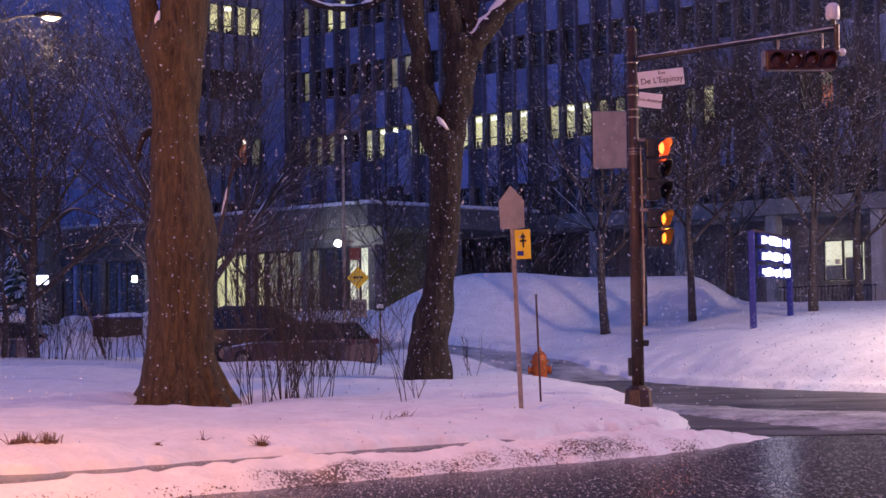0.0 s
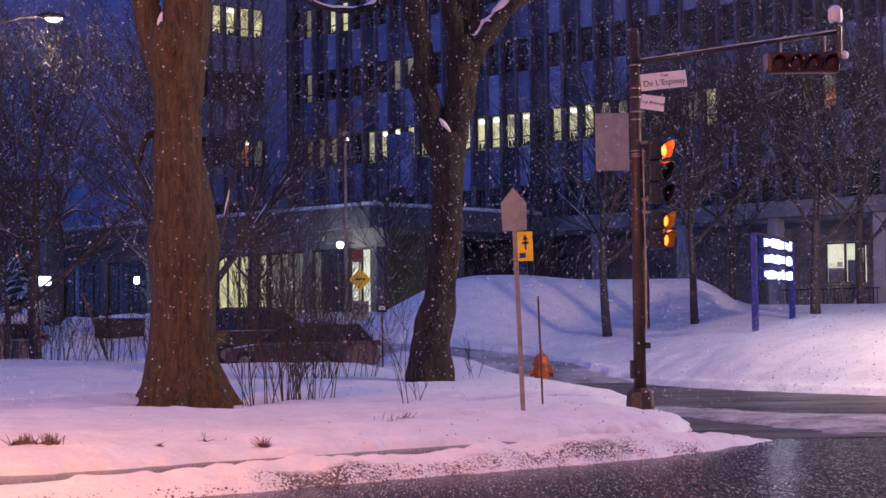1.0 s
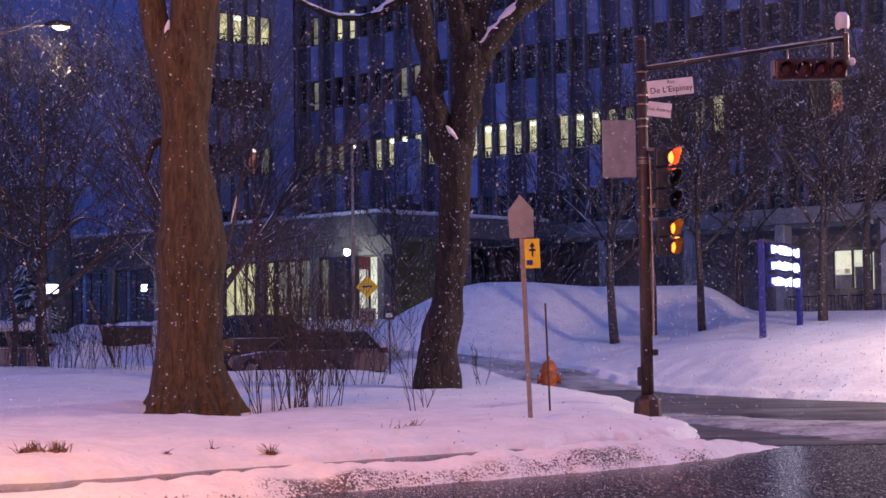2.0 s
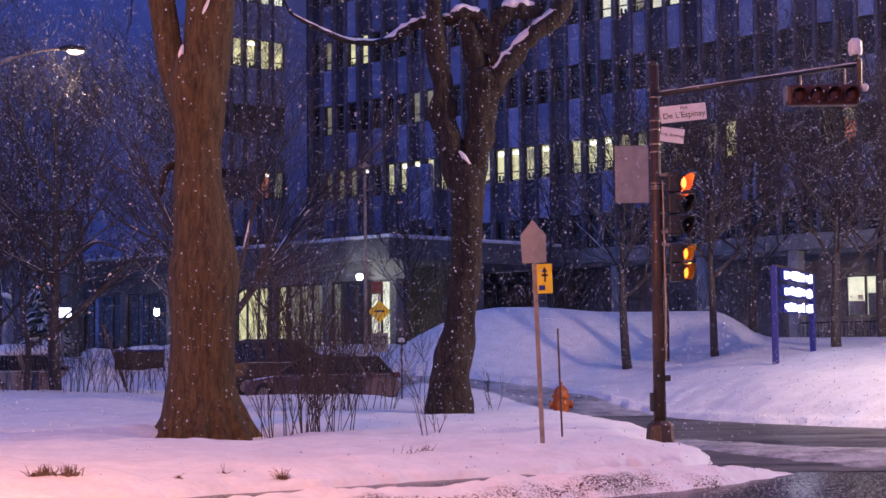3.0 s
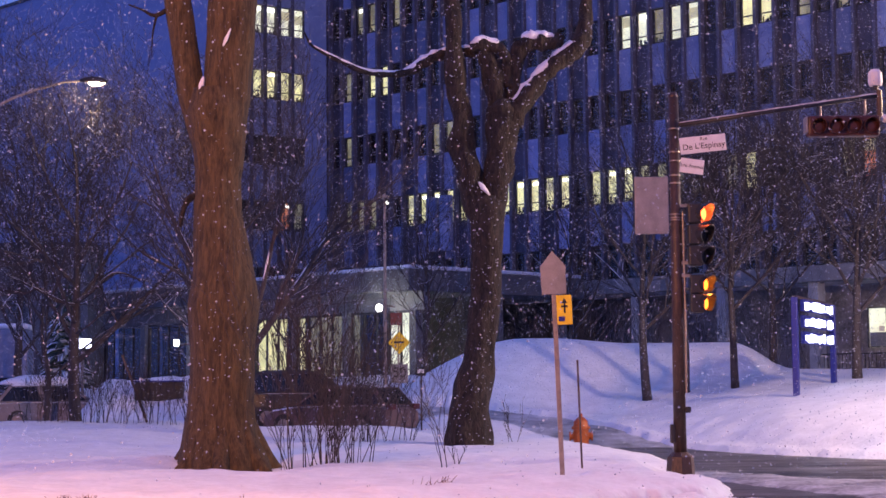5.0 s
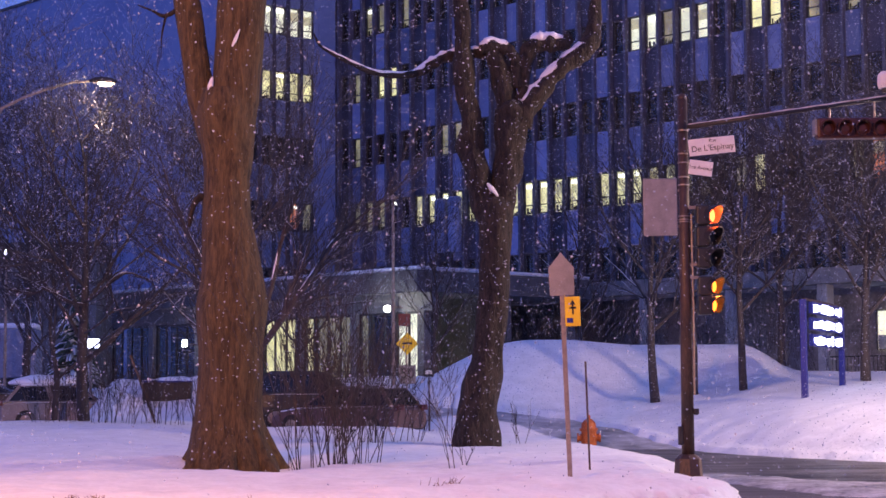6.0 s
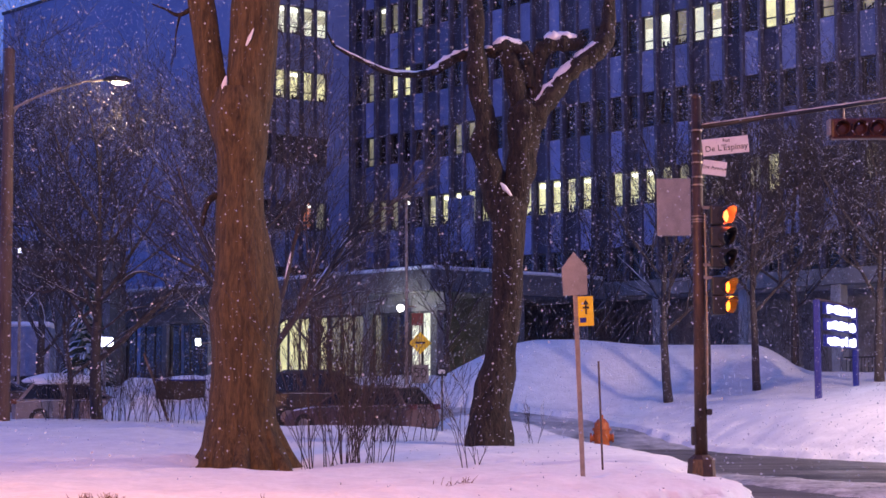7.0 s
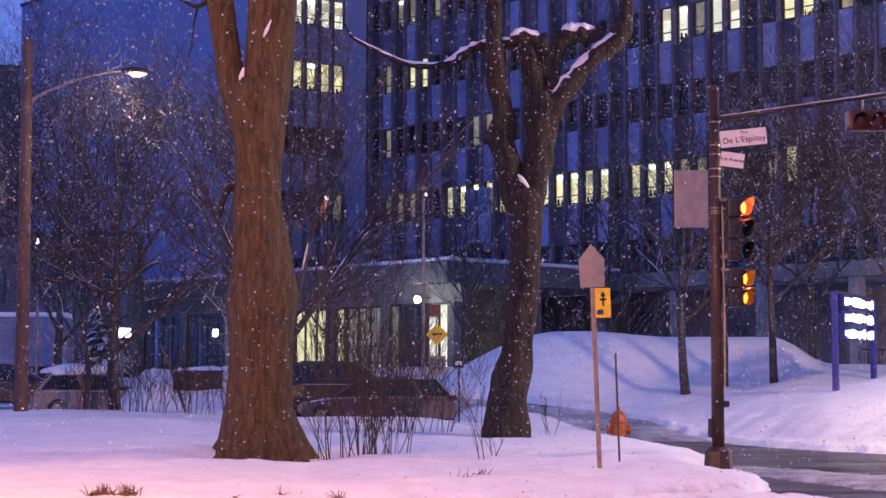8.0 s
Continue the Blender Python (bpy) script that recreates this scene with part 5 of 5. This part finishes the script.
text_on("50", sp, (0.02, -0.055, up - 1.05), 0, 0.50, BLACK)
mb = thing("small_sign", (-1.75, 48.0, ground_at(-1.75, 48.0) + 0.1), 0, "small dark framed plate on a thin post", "sign")
part("post", ring(bmesh.new(), 0, 0, -0.2, 0.025, 1.7, 8), RUST, mb)
part("frame", boxed(-0.16, 0.14, -0.04, 0.04, 1.42, 1.66, bevel=0.01), BLACK, mb)
part("plate", boxed(-0.10, 0.09, -0.05, -0.041, 1.49, 1.60), SIGN_WHITE, mb)

# ---- parked vehicles ----


def car(place, turn, size, paint, label):
    """A car along local x: lofted lower body, tapered cabin, glass, wheels."""
    ln, wd, ht = size
    ob = thing("parked_car", place, turn, label, "car", "parked cars")
    rows = [(-0.50, 0.28, 0.62, 0.84), (-0.47, 0.22, 0.70, 0.93), (-0.30, 0.20, 0.74, 1.0), (0.0, 0.20, 0.73, 1.0), (0.25, 0.20, 0.70, 1.0), (0.42, 0.22, 0.62, 0.95), (0.49, 0.28, 0.52, 0.84)]
    bm = bmesh.new()
    rings = []
    for x, z0, z1, w in rows:
        y = wd / 2 * w
        zz0, zz1 = z0 * ht / 1.5, z1 * ht / 1.0 * 0.84
        prof = [(-y, zz0 + 0.06), (-y * 1.0, (zz0 + zz1) / 2), (-y * 0.93, zz1 - 0.05), (-y * 0.8, zz1), (y * 0.8, zz1), (y * 0.93, zz1 - 0.05), (y, (zz0 + zz1) / 2), (y, zz0 + 0.06), (y * 0.9, zz0), (-y * 0.9, zz0)]
        rings.append([bm.verts.new((x * ln, yy, zz)) for yy, zz in prof])
    for a, b in zip(rings, rings[1:]):
        for k in range(10):
            bm.faces.new((a[k], b[k], b[(k + 1) % 10], a[(k + 1) % 10]))
    bm.faces.new(rings[0])
    bm.faces.new(rings[-1][::-1])
    bmesh.ops.recalc_face_normals(bm, faces=bm.faces)
    part("body", bm, paint, ob, smooth=False)
    belt = 0.60 * ht
    bm = bmesh.new()
    lo = [bm.verts.new((x * ln, s * wd * 0.45, belt)) for x, s in ((-0.46, -1), (0.24, -1), (0.24, 1), (-0.46, 1))]
    mi = [bm.verts.new((x * ln, s * wd * 0.37, ht * 0.95)) for x, s in ((-0.36, -1), (0.05, -1), (0.05, 1), (-0.36, 1))]
    hi = [bm.verts.new((x * ln, s * wd * 0.32, ht)) for x, s in ((-0.31, -1), (-0.01, -1), (-0.01, 1), (-0.31, 1))]
    for a, b in ((lo, mi), (mi, hi)):
        for k in range(4):
            bm.faces.new((a[k], a[(k + 1) % 4], b[(k + 1) % 4], b[k]))
    bm.faces.new(hi)
    bmesh.ops.recalc_face_normals(bm, faces=bm.faces)
    part("cabin", bm, paint, ob)

    def pane_at(a, b, c, d, name):
        bm = bmesh.new()
        q = [Vector(p) for p in (a, b, c, d)]
        mid = sum(q, Vector()) / 4
        nrm = (q[1] - q[0]).cross(q[2] - q[0]).normalized()
        if nrm.dot(mid - Vector((-0.1 * ln, 0, ht * 0.6))) < 0:
            nrm = -nrm
        v1 = [bm.verts.new(mid + (p - mid) * 0.86 + nrm * 0.012) for p in q]
        v0 = [bm.verts.new(mid + (p - mid) * 0.86 - nrm * 0.012) for p in q]
        bm.faces.new(v1)
        for k in range(4):
            bm.faces.new((v0[k], v0[(k + 1) % 4], v1[(k + 1) % 4], v1[k]))
        bmesh.ops.recalc_face_normals(bm, faces=bm.faces)
        part(name, bm, CAR_GLASS, ob)

    L, M = [tuple(v) for v in ((-0.46 * ln, -wd * .45, belt), (0.24 * ln, -wd * .45, belt), (0.24 * ln, wd * .45, belt), (-0.46 * ln, wd * .45, belt))], \
        [tuple(v) for v in ((-0.36 * ln, -wd * .37, ht * .95), (0.05 * ln, -wd * .37, ht * .95), (0.05 * ln, wd * .37, ht * .95), (-0.36 * ln, wd * .37, ht * .95))]

    def part_way(p, q, t):
        return tuple(p[i] + (q[i] - p[i]) * t for i in range(3))

    for i, nm in ((1, "windscreen"), (3, "rear_window")):
        pane_at(L[i], L[(i + 1) % 4], M[(i + 1) % 4], M[i], nm)
    for i in (0, 2):
        a, b, c, d = L[i], L[(i + 1) % 4], M[(i + 1) % 4], M[i]
        for t0, t1 in ((0.02, 0.5), (0.5, 0.98)):
            pane_at(part_way(a, b, t0), part_way(a, b, t1), part_way(d, c, t1), part_way(d, c, t0), "side_window")
    for x in (-0.30, 0.31):
        for s in (-1, 1):
            wh = part("wheel", tube(bmesh.new(), [(x * ln, s * wd * 0.36, 0.32), (x * ln, s * wd * 0.50, 0.32)], [0.32, 0.32], 18), RUBBER, ob)
            part("rim", tube(bmesh.new(), [(x * ln, s * wd * 0.495, 0.32), (x * ln, s * wd * 0.51, 0.32)], [0.20, 0.17], 12), STEEL, wh)
    for s in (-1, 1):
        part("tail_lamp", boxed(-0.505 * ln, -0.465 * ln, s * wd * 0.36 - 0.16, s * wd * 0.36 + 0.16, 0.62 * ht * 0.84, 0.75 * ht * 0.84, bevel=0.02), RED_DULL, ob)
        part("headlamp", boxed(0.44 * ln, 0.482 * ln, s * wd * 0.34 - 0.16, s * wd * 0.34 + 0.16, 0.50 * ht * 0.84, 0.60 * ht * 0.84, bevel=0.02), STEEL, ob)
    return ob


CAR_GLASS = material("car_glass", (0.012, 0.012, 0.015), (0.02, 0.02, 0.024), 0.12, 3, 0.0)
RED_DULL = material("unlit_tail_lamp", (0.05, 0.006, 0.006), (0.08, 0.010, 0.008), 0.3, 5, 0.0)


def park(x, y, turn, size, paint, label, sink=0.0):
    return car((x, y, ground_at(x, y) - sink), radians(turn), size, paint, label)


park(-5.2, 51.5, 8, (4.5, 1.85, 1.72), CAR_DARK, "dark parked car behind the big tree")
park(-4.1, 48.8, 152, (4.3, 1.8, 1.45), CAR_BROWN, "brownish parked car dusted with snow behind shrubs", 0.12)
white_car = park(-13.75, 55.6, 12, (4.4, 1.8, 1.5), CAR_PALE, "snow-covered parked car behind a hedge", 0.22)
bm = bmesh.new()
bmesh.ops.create_uvsphere(bm, u_segments=24, v_segments=12, radius=1.0)
for v in bm.verts:
    v.co = Vector((v.co.x * 1.25 - 0.7, v.co.y * 0.72, max(v.co.z, -0.15) * 0.26 * (1 + 0.25 * noise.noise(v.co * 2.5)) + 1.5))
part("roof_snow", bm, SNOW, white_car, "thick pillow of snow on the car roof", True)
bm = bmesh.new()
bmesh.ops.create_uvsphere(bm, u_segments=20, v_segments=10, radius=1.0)
for v in bm.verts:
    v.co = Vector((v.co.x * 0.85 + 1.35, v.co.y * 0.75, max(v.co.z, -0.2) * 0.14 * (1 + 0.3 * noise.noise(v.co * 2.0)) + 0.85))
part("bonnet_snow", bm, SNOW, white_car, "snow on the bonnet", True)
park(-17.2, 57.5, 10, (4.4, 1.8, 1.5), CAR_DARK, "dark parked car behind a hedge")
cab = thing("utility_cabinet", (-10.15, 53.6, ground_at(-10.15, 53.6) - 0.15), 0.05, "low dark utility cabinet half buried in a snow bank", "cabinet")
part("body", boxed(-0.75, 0.75, -0.25, 0.25, 0.0, 0.62, bevel=0.03), BLACK, cab)
part("lid", boxed(-0.79, 0.79, -0.29, 0.29, 0.622, 0.67, bevel=0.02), SIGN_BLUE, cab)

stake = thing("leaning_stake", (-9.0, 46.0, ground_at(-9.0, 46.0) - 0.15), 0, "pale wooden stake leaning out of the snow", "stake")
part("stick", tube(bmesh.new(), [(0, 0, 0), (-0.35, 0, 0.95), (-0.74, 0, 1.95)], [0.04, 0.036, 0.028], 8, 0.15), WOOD_POLE, stake)
bus = thing("parked_truck", (-23.6, 75.0, 1.75), 0.15, "grey box truck with thick snow on its roof", "truck")
part("box", boxed(-3.0, 3.6, -1.2, 1.2, 0.6, 2.75, bevel=0.08), PANEL_MID, bus)
part("roof_snow", boxed(-3.0, 3.6, -1.2, 1.2, 2.75, 2.98, bevel=0.1), SNOW, bus)
for x in (-2.0, 2.5):
    for s in (-1.1, 0.85):
        part("wheel", tube(bmesh.new(), [(x, s, 0.42), (x, s + 0.25, 0.42)], [0.42, 0.42], 16), RUBBER, bus)

# ---- railing by the lit ground-floor window ----
rail = thing("railing", (-8.58, 95.69, 0), WING_TURN, "dark metal railing before the lit ground-floor window", "railing")
for i in range(26):
    part("baluster", boxed(32.4 + i * 0.18 - 0.012, 32.4 + i * 0.18 + 0.012, -0.312, -0.288, 1.7, 3.0), BLACK, rail)
part("top_rail", boxed(32.3, 37.0, -0.33, -0.27, 3.0, 3.05), BLACK, rail)
part("low_rail", boxed(32.3, 37.0, -0.32, -0.28, 1.85, 1.9), BLACK, rail)

# ---- clods on the ploughed ridge, slush, falling snow ----


def lump(bm, x, y, z, r, rnd):
    m = bmesh.ops.create_icosphere(bm, subdivisions=1, radius=r, matrix=Matrix.Translation((x, y, z)))
    for v in m["verts"]:
        v.co += Vector((rnd.uniform(-1, 1), rnd.uniform(-1, 1), rnd.uniform(-1, 0.6))) * r * 0.35


rnd = random.Random(12)


def scatter(name, items, mat, label, category):
    v, f = [], []
    for x, y, z, r in items:
        b = len(v)
        v += [(x + a * r * rnd.uniform(0.7, 1.2), y + c * r * rnd.uniform(0.7, 1.2), z + e * r * rnd.uniform(0.6, 1.1)) for a, c, e in OCT]
        f += [tuple(b + i for i in q) for q in OCF]
    me = bpy.data.meshes.new(name)
    me.from_pydata(v, [], f)
    me.materials.append(mat)
    return tagged(new(name, me), label, category, kind="stuff")


items = []
for i in range(3000):
    s = rnd.uniform(-7, 5.2)
    if wave(s, 0.0, 2.3, 0.6) + 0.25 * s / 5 < rnd.uniform(-0.1, 1.0):
        continue
    d = rnd.gauss(0.26, 0.08)
    x = ROAD_AT.x + ROAD_DIR.x * s + ROAD_IN.x * d
    y = ROAD_AT.y + ROAD_DIR.y * s + ROAD_IN.y * d
    items.append((x, y, ground_at(x, y) + 0.003, 0.006 + 0.014 * rnd.random() ** 4))
CLOD = material("frozen_mud", (0.075, 0.045, 0.035), (0.20, 0.125, 0.095), 0.8, 12, 0.1)
scatter("dirt_clods", items, CLOD, "brown frozen dirt clods on the ploughed snow ridge", "dirt")
air = np.random.default_rng(5)
count = 88000
fy = (18.0 ** 3 + (62.0 ** 3 - 18.0 ** 3) * air.random(count)) ** (1 / 3)
fx, fz = fy * air.uniform(-0.32, 0.28, count), 1.6 + fy * air.uniform(-0.12, 0.26, count)
fr = 0.0045 + 0.0120 * air.random(count) ** 2
above = fz > ground_z(fx, fy) + 0.25
mid = np.stack([fx, fy, fz], -1)[above]
fr = fr[above]
corners = mid[:, None, :] + np.array(OCT)[None] * fr[:, None, None] * air.uniform(0.7, 1.25, (len(fr), 6, 1))
faces = (np.arange(len(fr))[:, None, None] * 6 + np.array(OCF)[None]).reshape(-1, 3)
me = bpy.data.meshes.new("snowflakes")
me.from_pydata(corners.reshape(-1, 3).tolist(), [], faces.tolist())
me.materials.append(FLAKE)
tagged(new("snowflakes", me), "snowflakes falling through the dusk air", "snowflake", kind="stuff")


def tuft(x, y, wide, blades, seed, high=0.16):
    r = random.Random(seed)
    ob = thing("grass_tuft", (x, y, ground_at(x, y) - 0.02), 0, "dead brown grass tuft poking through the snow", "grass")
    bm = bmesh.new()
    for k in range(blades):
        a = Vector((r.gauss(0, wide), r.gauss(0, wide * 0.5), 0))
        tip = a + Vector((r.gauss(0, 0.06), r.uniform(-0.08, 0.06), high * r.uniform(0.2, 1.0) ** 1.5))
        tube(bm, [a, a.lerp(tip, 0.6) + Vector((0, 0, 0.01)), tip], [0.006, 0.005, 0.002], 4)
    part("dead_grass", bm, CLOD, ob)["kind"] = "stuff"
    for k in range(max(2, blades // 8)):
        bm = bmesh.new()
        lump(bm, r.gauss(0, wide), r.gauss(0, wide * 0.5), 0.02, r.uniform(0.012, 0.035), r)
        part("clump", bm, CLOD, ob)


for x, y, wide, n, seed in ((-4.75, 19.3, 0.07, 90, 1), (-4.42, 19.2, 0.06, 80, 2), (-2.15, 20.35, 0.03, 50, 3), (-2.85, 20.4, 0.02, 8, 4), (-0.75, 23.3, 0.10, 12, 5), (-0.55, 23.4, 0.07, 10, 6), (-3.3, 19.9, 0.05, 6, 7)):
    tuft(x, y, wide, n, seed)

# posts added for the two avenue lights, both out of view
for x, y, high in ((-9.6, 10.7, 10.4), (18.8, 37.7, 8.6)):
    sl = thing("unseen_street_lamp", (x, y, ground_at(x, y) - 0.05), math.atan2(-1.6, 1.4) if x < 0 else math.atan2(-1.2, -1.4), "tall unseen avenue street lamp added for an orange light", "street lamp")
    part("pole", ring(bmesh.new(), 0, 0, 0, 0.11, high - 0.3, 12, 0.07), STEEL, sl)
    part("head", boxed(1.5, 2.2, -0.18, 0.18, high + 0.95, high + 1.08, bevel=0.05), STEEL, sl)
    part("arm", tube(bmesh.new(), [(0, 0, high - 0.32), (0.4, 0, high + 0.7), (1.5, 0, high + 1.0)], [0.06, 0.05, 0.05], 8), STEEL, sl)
